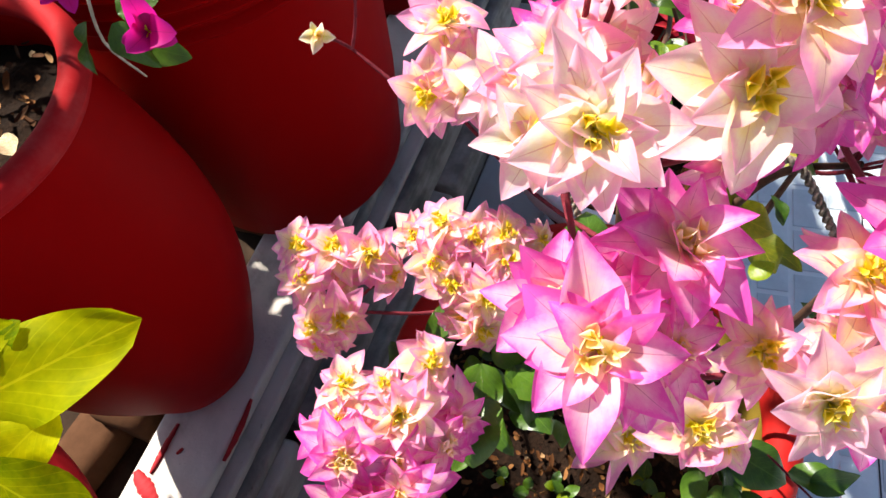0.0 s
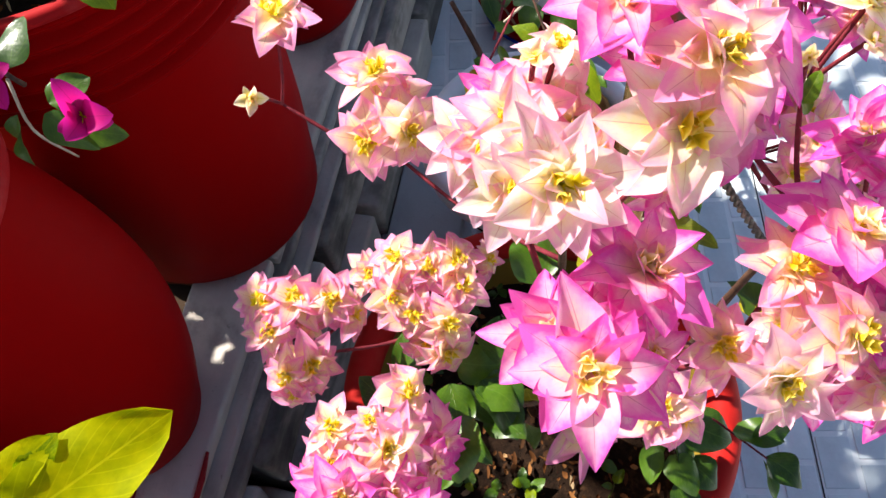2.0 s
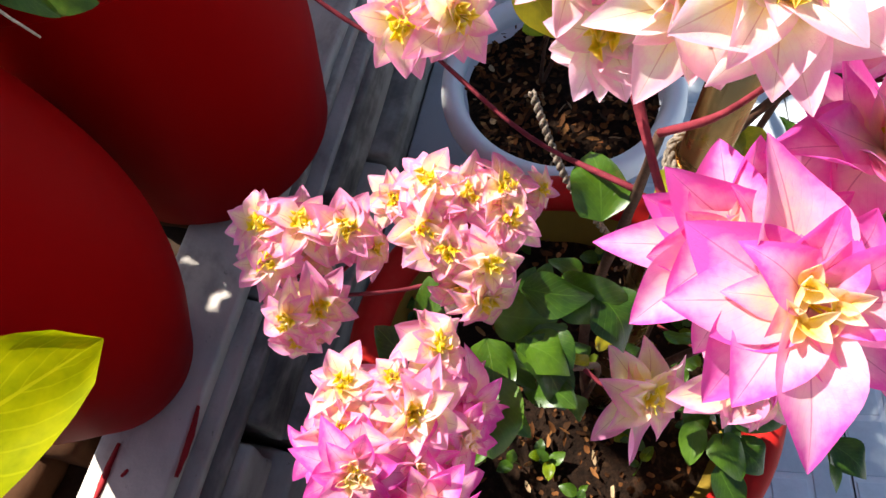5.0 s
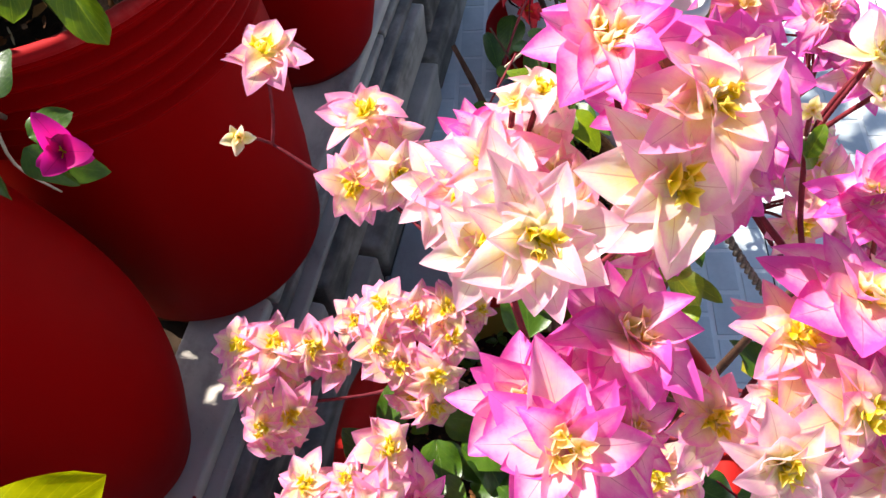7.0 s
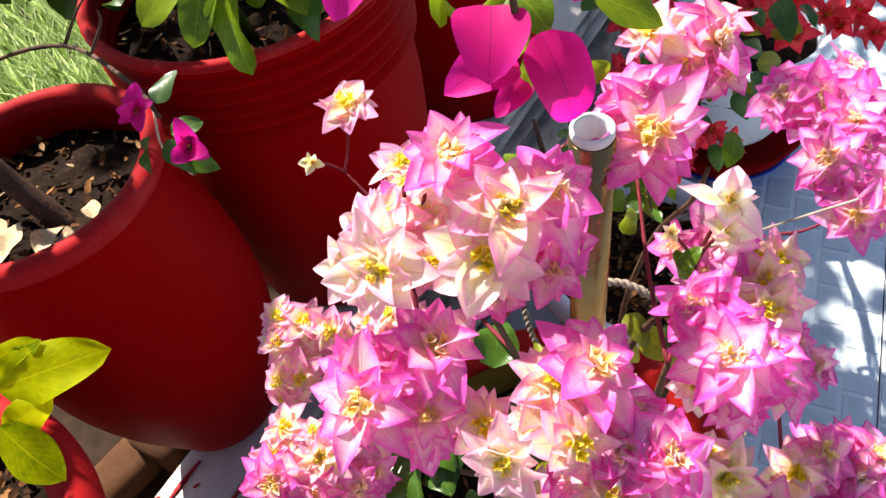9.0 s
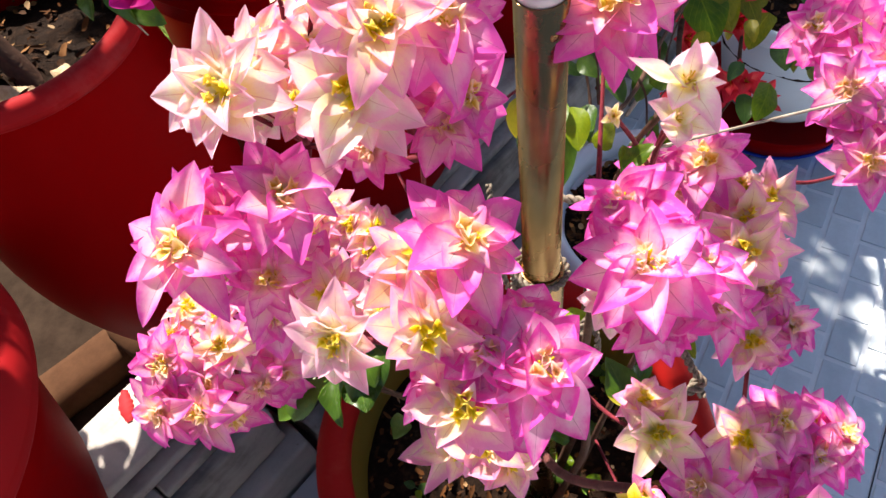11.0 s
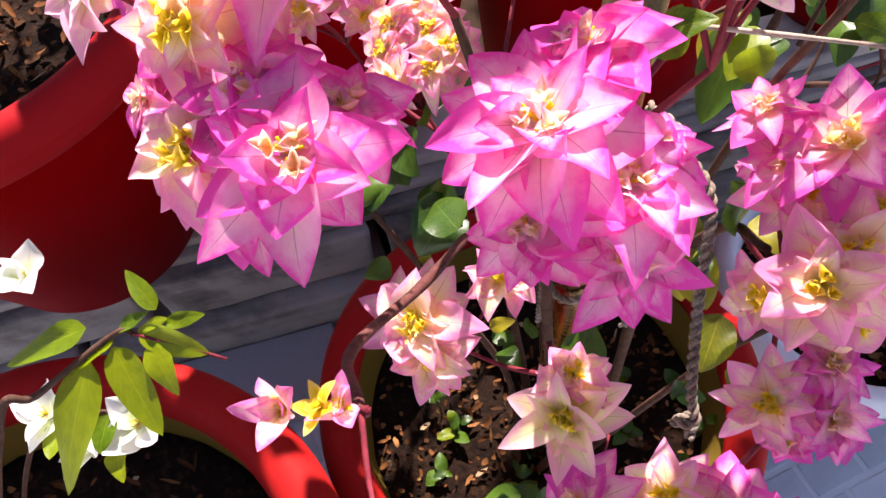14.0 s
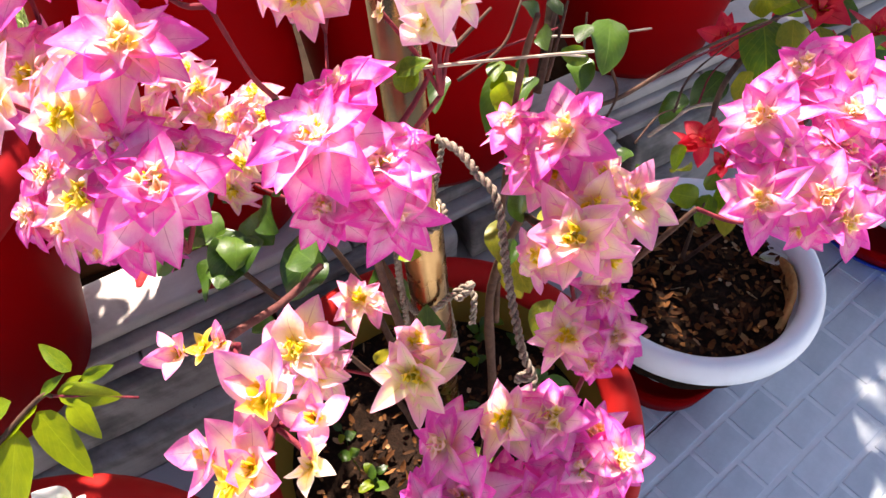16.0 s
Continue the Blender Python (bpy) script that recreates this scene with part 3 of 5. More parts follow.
# white bowl
F = Vector((0.259, 0.543, 0.0))
round_pot("flowerpot", F + Vector((0, 0, 0.055)), [(0.056, 0.0), (0.062, 0.008), (0.096, 0.10), (0.132, 0.185)], 0.006, WHITE_POT,
          "white plastic flowerpot with a broad lip standing on a red dish", "white pots", roll(0.150, 0.184, 0.028, 0.044), WHITE_POT, 0.004, 3)
soil_top(F + Vector((0, 0, 0.222)), 0.124, 7, 620, 0.0065)


def dish(place, radius, tall, mat, label):
    """A shallow plant dish with a turned-up edge."""
    ob = tagged(part("plant_dish", lathe([(0.003, 0.0), (radius * 0.86, 0.0), (radius, tall), (radius - 0.006, tall), (radius * 0.84, 0.008), (0.003, 0.008)], 64), mat), label, "dish")
    ob.matrix_basis = Matrix.Translation(place)
    return ob


dish(F, 0.084, 0.053, RED_POT, "red plastic dish under the white flowerpot")


def urn(name, place, rim_r, tall, bulge, base_r, label, ribs=False, seed=0):
    """A tall red plastic pot, bellied or ribbed below a thick lip."""
    if ribs:
        outer = [(base_r, 0.0), (base_r + 0.012, 0.02), (bulge * 0.95, tall * 0.30), (bulge, tall * 0.62), (bulge * 0.985, tall * 0.74)]
        z = tall * 0.78
        while z < tall - 0.012:
            outer += [(rim_r * 0.962, z), (rim_r * 0.966, z + 0.003), (rim_r * 1.014, z + 0.006), (rim_r * 1.016, z + 0.009), (rim_r * 0.97, z + 0.013)]
            z += 0.0165
        outer += [(rim_r, tall - 0.004), (rim_r, tall)]
    else:
        outer = [(base_r, 0.0), (base_r + 0.014, 0.018)]
        outer += [(base_r + 0.014 + (bulge - base_r - 0.014) * math.sin(math.pi / 2 * k / 8), tall * (0.05 + 0.50 * k / 8)) for k in range(1, 9)]
        outer += [(rim_r * 0.965 + (bulge - rim_r * 0.965) * math.cos(math.pi / 2 * k / 8) ** 1.25, tall * (0.55 + 0.40 * k / 8)) for k in range(1, 9)] + [(rim_r * 0.965, tall - 0.004)]
    return round_pot(name, place, outer, 0.006, RED_POT, label, "tall red pots", roll(rim_r + 0.008, tall - 0.006, 0.020, 0.022) if not ribs else roll(rim_r + 0.003, tall - 0.003, 0.012, 0.012), DUSTY_RIM, 0.005, seed)


A = Vector((-0.310, 0.384, 0.252))
urn("flowerpot", A, 0.107, 0.436, 0.126, 0.062, "tall bellied dark red plastic flowerpot on the kerb", seed=4)
soil_top(A + Vector((0, 0, 0.393)), 0.103, 9, 150, 0.0050)
B = Vector((-0.156, 0.640, 0.252))
urn("flowerpot", B, 0.166, 0.450, 0.160, 0.128, "tall red plastic flowerpot with a ribbed collar", True, 5)
soil_top(B + Vector((0, 0, 0.40)), 0.150, 11, 260, 0.0065)
C = Vector((0.045, 0.945, 0.252))
urn("flowerpot", C, 0.150, 0.420, 0.145, 0.100, "tall red plastic flowerpot with a ribbed collar", True, 6)
soil_top(C + Vector((0, 0, 0.37)), 0.138, 13, 30)
H = Vector((-0.430, 0.055, 0.252))
round_pot("flowerpot", H, [(0.105, 0.0), (0.118, 0.015), (0.150, 0.12), (0.172, 0.24), (0.186, 0.325)], 0.006, RED_POT,
          "wide red plastic flowerpot on the kerb", "tall red pots", roll(0.204, 0.318, 0.034, 0.050), DUSTY_RIM, 0.005, 7)
soil_top(H + Vector((0, 0, 0.28)), 0.166, 15, 420, 0.0065)
G = Vector((0.520, 0.975, 0.0))
round_pot("flowerpot", G + Vector((0, 0, 0.07)), [(0.095, 0.0), (0.10, 0.01), (0.122, 0.12), (0.134, 0.19)], 0.006, WHITE_POT,
          "white plastic flowerpot with a red flowering shrub", "white pots", roll(0.150, 0.193, 0.024, 0.028), WHITE_POT, 0.004, 8)
soil_top(G + Vector((0, 0, 0.235)), 0.122, 17, 50)
dish(G + Vector((0, 0, 0.022)), 0.150, 0.046, RED_POT, "red plastic dish under the far white flowerpot")
dish(G, 0.135, 0.021, BLUE_PLASTIC, "blue plastic tray under the red dish")


def brick_pad(place, turn, size, seed, bevel=0.018):
    ob = tagged(part("old_brick", slab(size, bevel, 0.004, seed, 2), BRICK), "worn brown brick propping a pot behind the kerb", "brick", "propping bricks")
    ob.matrix_basis = Matrix.Translation(place) @ Matrix.Rotation(radians(turn), 4, "Z")


for k, pot in enumerate((A, B, C, H)):
    brick_pad(pot + ACROSS * 0.062 - Vector((0, 0, 0.088)), 57 + 6 * math.sin(k * 3), (0.21, 0.085, 0.086), 20 + k)
brick_pad(Vector((-0.50, 0.290, 0.165)), 48, (0.19, 0.065, 0.05), 31)


# ---- stake, cord ----
def stake(x, y, low, high):
    root = empty("plant_stake", "shiny stainless steel tube stake with a white plastic liner", "stake")
    root.matrix_basis = Matrix.Translation((x, y, 0))
    r = 0.0100
    part("sleeve", lathe([(r, low), (r + 0.0022, low), (r + 0.0022, 0.6875), (r + 0.0016, 0.6885), (r + 0.0002, 0.6885), (r, low)], 40), STEEL, root)
    part("tube", lathe([(r - 0.0012, low), (r, low), (r, high), (r - 0.0012, high), (r - 0.0012, low)], 40), STEEL, root)
    part("liner", lathe([(r - 0.0027, low + 0.2), (r - 0.0013, low + 0.2), (r - 0.0013, high + 0.001), (r - 0.0004, high + 0.0015), (r - 0.0005, high + 0.0045), (r - 0.0020, high + 0.0055), (r - 0.0027, high + 0.003), (r - 0.0027, low + 0.2)], 40, 0.03, 2), PVC, root, "grey-white plastic pipe end")
    for z in (high - 0.012, low + 0.33):
        hole = part("screw_hole", lathe([(0.0003, 0), (0.0013, 0.0002), (0.0016, 0), (0.0016, -0.002)], 12), STEEL, root)
        a = radians(-62)
        hole.matrix_basis = Matrix.Translation(((r + 0.0002) * math.cos(a), (r + 0.0002) * math.sin(a), z)) @ Matrix.Rotation(a, 4, "Z") @ Matrix.Rotation(radians(90), 4, "Y")


stake(0.119, 0.167, 0.27, 0.859)


def twisted_cord(points, label, thick=0.0021, pitch=0.009):
    """Two-ply cord: two strands wound round one line."""
    root = empty("cord", label, "cord", "tie cords")
    path = smooth_path(points, 10)
    for ply in range(2):
        strand, side, run = [], None, 0.0
        for k, p in enumerate(path):
            way = (path[min(k + 1, len(path) - 1)] - path[max(k - 1, 0)]).normalized()
            side = way.orthogonal().normalized() if side is None else (side - way * side.dot(way)).normalized()
            run += (p - path[k - 1]).length if k else 0
            a = 2 * math.pi * run / pitch + math.pi * ply
            strand.append(p + thick * 0.55 * (math.cos(a) * side + math.sin(a) * way.cross(side)))
        part("strand", tube(strand, thick * 0.62, thick * 0.62, 6, smooth=False), CORD, root)
    return root


def densify(points, step=0.0015):
    out = []
    pts = smooth_path(points, 8)
    for a, b in zip(pts, pts[1:]):
        n = max(1, int((b - a).length / step))
        out += [a.lerp(b, k / n) for k in range(n)]
    return out + [pts[-1]]


twisted_cord(densify([(0.150, 0.172, 0.727), (0.165, 0.166, 0.719), (0.180, 0.146, 0.690), (0.196, 0.128, 0.660), (0.204, 0.122, 0.650), (0.198, 0.119, 0.645), (0.203, 0.127, 0.642), (0.206, 0.120, 0.636)]), "grey-brown twisted cord hanging with a knotted end")
STAKE_TURNS = [(0.119 + 0.0136 * math.cos(a), 0.167 + 0.0136 * math.sin(a), 0.6935 - 0.0042 * a / math.pi) for a in (math.pi * 0.25 * k for k in range(2, 14))]
twisted_cord(densify(STAKE_TURNS + [(0.1060, 0.1590, 0.664), (0.1060, 0.1570, 0.640), (0.1070, 0.1550, 0.622), (0.1150, 0.1510, 0.612), (0.1250, 0.1520, 0.612), (0.1350, 0.1600, 0.622), (0.1390, 0.1600, 0.630), (0.1460, 0.1680, 0.634), (0.1500, 0.1640, 0.640), (0.1450, 0.1590, 0.632), (0.1400, 0.1640, 0.626), (0.1480, 0.1690, 0.626), (0.1520, 0.1620, 0.622), (0.1530, 0.1570, 0.612)]), "grey-brown twisted cord wound and knotted round the stake", 0.0019)
twisted_cord(densify([(0.1045, 0.1620, 0.690), (0.1045, 0.1600, 0.650), (0.1055, 0.1570, 0.600), (0.1070, 0.1550, 0.560)]), "grey-brown cord end hanging down the stake", 0.0019)
twisted_cord(densify([(0.128, 0.177, 0.735), (0.140, 0.176, 0.733), (0.152, 0.170, 0.730)]), "short twisted cord from stake to branch")
twisted_cord(densify([(0.082, 0.262, 0.643), (0.088, 0.228, 0.606), (0.100, 0.210, 0.580), (0.114, 0.196, 0.550), (0.126, 0.182, 0.520)]), "pale twisted cord looped round the stems")


# ---- main shrub ----
shrub = empty("bougainvillea_shrub", "bougainvillea shrub with pink and cream double flowers in a red tub", "shrub", "flowering shrubs")
S = Vector((0.118, 0.182, 0.30))
STEMS = [
    [S + Vector((-0.010, -0.014, 0)), (0.100, 0.185, 0.42), (0.092, 0.178, 0.55), (0.082, 0.160, 0.66), (0.068, 0.140, 0.77)],
    [S + Vector((0.020, 0.010, 0)), (0.150, 0.190, 0.44), (0.146, 0.196, 0.58), (0.168, 0.186, 0.68), (0.190, 0.160, 0.72)],
    [S + Vector((-0.03, 0.01, 0)), (0.070, 0.190, 0.42), (0.045, 0.190, 0.54), (0.020, 0.176, 0.64)],
    [S + Vector((0.012, -0.03, 0)), (0.145, 0.145, 0.42), (0.148, 0.118, 0.56), (0.140, 0.106, 0.68), (0.140, 0.095, 0.79)],
    [S + Vector((0.03, -0.01, 0)), (0.175, 0.195, 0.45), (0.205, 0.215, 0.58), (0.250, 0.235, 0.68)],
    [S + Vector((-0.02, -0.02, 0)), (0.090, 0.150, 0.46), (0.052, 0.128, 0.58), (0.000, 0.116, 0.66)],
]
for k, line in enumerate(STEMS):
    part("stem", tube(line, 0.0052 - 0.0005 * k, 0.0016, 8, 7, 0.18), BARK, shrub)
NODES = [p for line in STEMS for p in smooth_path(line, 8)[10:]] + smooth_path([(0.098, 0.107, 0.700), (0.112, 0.070, 0.730)], 4)


def bloom_cluster(heads, towards=FACING):
    """A spray of flower heads on thin stalks, borne by one side branch of the nearest stem."""
    global head_count
    rng = random.Random(101 + head_count)
    places = [Vector(h[:3]) for h in heads]
    middle = sum(places, Vector()) / len(places)
    reach = max((p - middle).length for p in places) + 0.01
    foot = middle - Vector((0, 0, 0.022 + 0.3 * reach)) - FACING * 0.012
    node = min(NODES, key=lambda q: (q - foot).length + 0.35 * max(0.0, q.z - foot.z))
    bend = node.lerp(foot, 0.5) - Vector((0, 0, 0.12 * (foot - node).length))
    NODES.append(foot)
    part("branch", tube([node, bend, foot], 0.0014, 0.0009, 6, 6, 0.25), TWIG, shrub)
    for (x, y, z, size, kind), p in zip(heads, places):
        head_count += 1
        out = (p - middle) / reach
        facing = towards * 0.85 + out * 0.75 + Vector((rng.uniform(-0.25, 0.25), rng.uniform(-0.25, 0.25), rng.uniform(-0.1, 0.25)))
        facing.normalize()
        root = p - facing * size * 0.10
        sway = foot.lerp(root, 0.55) - facing * size * 0.3
        part("stalk", tube([foot, sway, root], 0.0010, 0.0008, 5, 4), TWIG, shrub)
        bloom(shrub, root, size, kind, facing, rng)


bloom_cluster([(0.064, 0.118, 0.909, 0.03, "p"), (0.08, 0.099, 0.901, 0.029, "m"), (0.095, 0.108, 0.896, 0.033, "p"), (0.071, 0.093, 0.884, 0.031, "c"), (0.100, 0.104, 0.872, 0.025, "p"), (0.071, 0.093, 0.861, 0.022, "p"), (0.082, 0.124, 0.875, 0.024, "p"), (0.093, 0.098, 0.867, 0.024, "p")])  # crown
bloom_cluster([(0.035, 0.09, 0.888, 0.029, "c"), (0.035, 0.105, 0.883, 0.023, "c"), (0.049, 0.124, 0.874, 0.022, "c"), (0.054, 0.128, 0.889, 0.017, "c"), (0.045, 0.125, 0.892, 0.009, "y"), (0.029, 0.122, 0.87, 0.019, "m"), (0.051, 0.101, 0.873, 0.021, "m"), (0.025, 0.127, 0.865, 0.022, "c"), (0.036, 0.119, 0.88, 0.024, "m"), (0.04, 0.137, 0.87, 0.02, "p"), (0.053, 0.115, 0.871, 0.02, "c"), (0.026, 0.095, 0.883, 0.023, "c"), (0.027, 0.118, 0.853, 0.022, "c")])  # white
bloom_cluster([(0.025, 0.054, 0.866, 0.031, "p"), (0.023, 0.067, 0.861, 0.027, "p"), (0.051, 0.072, 0.866, 0.03, "p"), (0.05, 0.064, 0.84, 0.024, "p"), (0.027, 0.067, 0.859, 0.028, "p"), (0.045, 0.056, 0.848, 0.024, "p"), (0.039, 0.057, 0.824, 0.022, "p")])  # pink
bloom_cluster([(0.103, 0.06, 0.865, 0.032, "p"), (0.089, 0.06, 0.855, 0.027, "m"), (0.063, 0.051, 0.847, 0.021, "m"), (0.069, 0.035, 0.852, 0.022, "c"), (0.078, 0.049, 0.849, 0.014, "c"), (0.093, 0.039, 0.851, 0.026, "m")])  # mid
bloom_cluster([(0.025, 0.245, 0.782, 0.032, "m"), (0.009, 0.22, 0.766, 0.034, "m"), (0.03, 0.215, 0.766, 0.034, "m"), (0.031, 0.243, 0.759, 0.031, "m")])  # left tip
bloom_cluster([(-0.007, 0.289, 0.795, 0.034, "m"), (-0.032, 0.261, 0.775, 0.014, "y")])  # far tip
bloom_cluster([(0.107, 0.039, 0.844, 0.028, "h"), (0.123, 0.036, 0.841, 0.033, "h"), (0.102, 0.026, 0.835, 0.026, "m"), (0.117, 0.054, 0.834, 0.026, "h"), (0.11, 0.03, 0.822, 0.022, "h"), (0.091, 0.04, 0.823, 0.023, "h")], UPWARD)  # front
bloom_cluster([(0.151, 0.071, 0.839, 0.036, "h"), (0.145, 0.093, 0.838, 0.028, "h"), (0.168, 0.078, 0.828, 0.027, "h"), (0.176, 0.070, 0.817, 0.025, "h"), (0.143, 0.071, 0.816, 0.018, "c"), (0.156, 0.062, 0.818, 0.022, "h"), (0.167, 0.093, 0.822, 0.019, "h")], UPWARD)  # hub
bloom_cluster([(0.143, 0.166, 0.858, 0.044, "p"), (0.152, 0.187, 0.853, 0.035, "p"), (0.139, 0.184, 0.863, 0.034, "p"), (0.143, 0.179, 0.844, 0.027, "p")])  # stake top
bloom_cluster([(0.165, 0.128, 0.855, 0.027, "s"), (0.162, 0.119, 0.847, 0.020, "s"), (0.169, 0.131, 0.849, 0.018, "s"), (0.143, 0.124, 0.843, 0.008, "y")])  # cream tip
bloom_cluster([(0.157, 0.232, 0.858, 0.029, "m"), (0.192, 0.235, 0.844, 0.038, "p"), (0.193, 0.254, 0.846, 0.031, "m"), (0.194, 0.222, 0.833, 0.024, "p"), (0.177, 0.231, 0.837, 0.03, "p")])  # top right
bloom_cluster([(0.191, 0.179, 0.762, 0.037, "p"), (0.188, 0.17, 0.744, 0.031, "m"), (0.211, 0.179, 0.742, 0.021, "m"), (0.21, 0.148, 0.735, 0.037, "m"), (0.197, 0.141, 0.722, 0.028, "m"), (0.225, 0.18, 0.731, 0.034, "m"), (0.226, 0.154, 0.72, 0.028, "m"), (0.165, 0.179, 0.759, 0.023, "p"), (0.181, 0.17, 0.752, 0.029, "p"), (0.212, 0.163, 0.739, 0.029, "m")])  # side
bloom_cluster([(0.228, 0.145, 0.705, 0.025, "p"), (0.219, 0.124, 0.695, 0.029, "m"), (0.239, 0.134, 0.694, 0.027, "p"), (0.231, 0.124, 0.678, 0.019, "p")])  # side low
bloom_cluster([(0.265, 0.232, 0.753, 0.035, "p"), (0.268, 0.227, 0.736, 0.028, "p"), (0.277, 0.205, 0.73, 0.033, "p"), (0.301, 0.219, 0.73, 0.035, "p"), (0.285, 0.231, 0.725, 0.029, "p"), (0.303, 0.279, 0.731, 0.036, "p"), (0.306, 0.265, 0.72, 0.03, "p"), (0.297, 0.212, 0.714, 0.026, "p"), (0.276, 0.226, 0.744, 0.027, "p"), (0.314, 0.216, 0.722, 0.027, "p"), (0.298, 0.269, 0.72, 0.028, "p")])  # outer
bloom_cluster([(0.297, 0.313, 0.718, 0.054, "h"), (0.318, 0.307, 0.71, 0.05, "h"), (0.341, 0.357, 0.704, 0.046, "h"), (0.327, 0.285, 0.692, 0.039, "h"), (0.276, 0.323, 0.718, 0.042, "h"), (0.332, 0.297, 0.696, 0.039, "h"), (0.324, 0.351, 0.695, 0.036, "h"), (0.32, 0.274, 0.681, 0.03, "h")])  # outer far
bloom_cluster([(0.189, 0.056, 0.687, 0.033, "p"), (0.21, 0.076, 0.692, 0.028, "m"), (0.227, 0.086, 0.692, 0.032, "p"), (0.246, 0.076, 0.678, 0.034, "h"), (0.204, 0.044, 0.673, 0.036, "h"), (0.193, 0.032, 0.669, 0.032, "h"), (0.234, 0.056, 0.67, 0.031, "p"), (0.245, 0.094, 0.677, 0.028, "p"), (0.218, 0.054, 0.662, 0.03, "h"), (0.234, 0.079, 0.666, 0.028, "h"), (0.259, 0.087, 0.678, 0.03, "p"), (0.214, 0.035, 0.661, 0.032, "h")])  # low right
bloom_cluster([(0.171, 0.071, 0.709, 0.032, "g"), (0.165, 0.084, 0.713, 0.022, "m")])  # green tip


def bud_spray(foot, heads):
    """Opening buds on short pink stalks at the end of a bare twig."""
    rng = random.Random(int(1000 * foot[0]))
    for x, y, z, size, kind in heads:
        p = Vector((x, y, z))
        facing = (FACING + Vector((rng.uniform(-0.4, 0.4), rng.uniform(-0.4, 0.4), rng.uniform(-0.1, 0.2)))).normalized()
        part("stalk", tube([foot, Vector(foot).lerp(p, 0.5) - facing * 0.004, p - facing * size * 0.1], 0.0009, 0.0007, 5, 4), TWIG, shrub)
        bloom(shrub, p, size, kind, facing, rng)


bud_spray((0.154, 0.017, 0.806), [(0.151, 0.014, 0.808, 0.012, "b"), (0.148, 0.011, 0.809, 0.010, "Y"), (0.143, 0.007, 0.809, 0.017, "b")])
bud_spray((0.180, 0.000, 0.812), [(0.185, 0.000, 0.834, 0.023, "b"), (0.188, -0.014, 0.824, 0.024, "b"), (0.176, -0.014, 0.822, 0.018, "b"), (0.193, 0.003, 0.822, 0.018, "b"), (0.187, -0.003, 0.836, 0.010, "Y"), (0.186, -0.019, 0.825, 0.011, "Y"), (0.199, -0.007, 0.822, 0.012, "y")])
bloom_cluster([(0.094, 0.078, 0.664, 0.041, "m"), (0.106, 0.119, 0.661, 0.029, "m"), (0.107, 0.073, 0.655, 0.032, "m")])  # inner
bloom_cluster([(0.073, 0.094, 0.609, 0.046, "m")])  # inner pale
bloom_cluster([(-0.067, 0.196, 0.712, 0.027, "m"), (-0.051, 0.191, 0.711, 0.027, "m"), (-0.069, 0.182, 0.705, 0.026, "m"), (-0.035, 0.182, 0.709, 0.027, "m"), (-0.027, 0.177, 0.695, 0.023, "m"), (-0.07, 0.16, 0.694, 0.025, "m"), (-0.056, 0.16, 0.695, 0.027, "m"), (-0.07, 0.156, 0.681, 0.023, "m"), (-0.052, 0.189, 0.688, 0.024, "m")])  # west
bloom_cluster([(0.002, 0.189, 0.713, 0.027, "m"), (-0.012, 0.192, 0.701, 0.023, "m"), (0.015, 0.178, 0.709, 0.026, "m"), (0.031, 0.176, 0.709, 0.027, "m"), (0.048, 0.176, 0.694, 0.019, "m"), (-0.005, 0.172, 0.704, 0.026, "m"), (0, 0.162, 0.699, 0.028, "m"), (0.028, 0.164, 0.703, 0.028, "m"), (0.015, 0.151, 0.695, 0.027, "m"), (0.009, 0.143, 0.679, 0.027, "m"), (0, 0.153, 0.678, 0.021, "m")])  # north
bloom_cluster([(-0.017, 0.124, 0.705, 0.029, "m"), (-0.053, 0.118, 0.721, 0.022, "m"), (-0.037, 0.114, 0.72, 0.017, "m"), (-0.034, 0.101, 0.714, 0.029, "m"), (-0.06, 0.105, 0.714, 0.025, "m"), (-0.072, 0.105, 0.702, 0.023, "p"), (-0.058, 0.09, 0.707, 0.025, "p"), (-0.04, 0.084, 0.705, 0.025, "p"), (-0.019, 0.091, 0.689, 0.029, "p"), (-0.046, 0.095, 0.71, 0.021, "m"), (-0.041, 0.071, 0.701, 0.034, "p"), (-0.061, 0.068, 0.703, 0.033, "p"), (-0.014, 0.102, 0.681, 0.038, "p"), (-0.059, 0.088, 0.717, 0.033, "p"), (-0.032, 0.078, 0.68, 0.031, "p")])  # south


# leaves of the main shrub
def leaf_group(parent, rows, kind, seed, size):
    rng = random.Random(seed)
    for x, y, z, dx, dy, dz in rows:
        leaf(parent, Vector((x, y, z)), Vector((dx, dy, dz)), size * rng.uniform(0.85, 1.2), kind, rng)


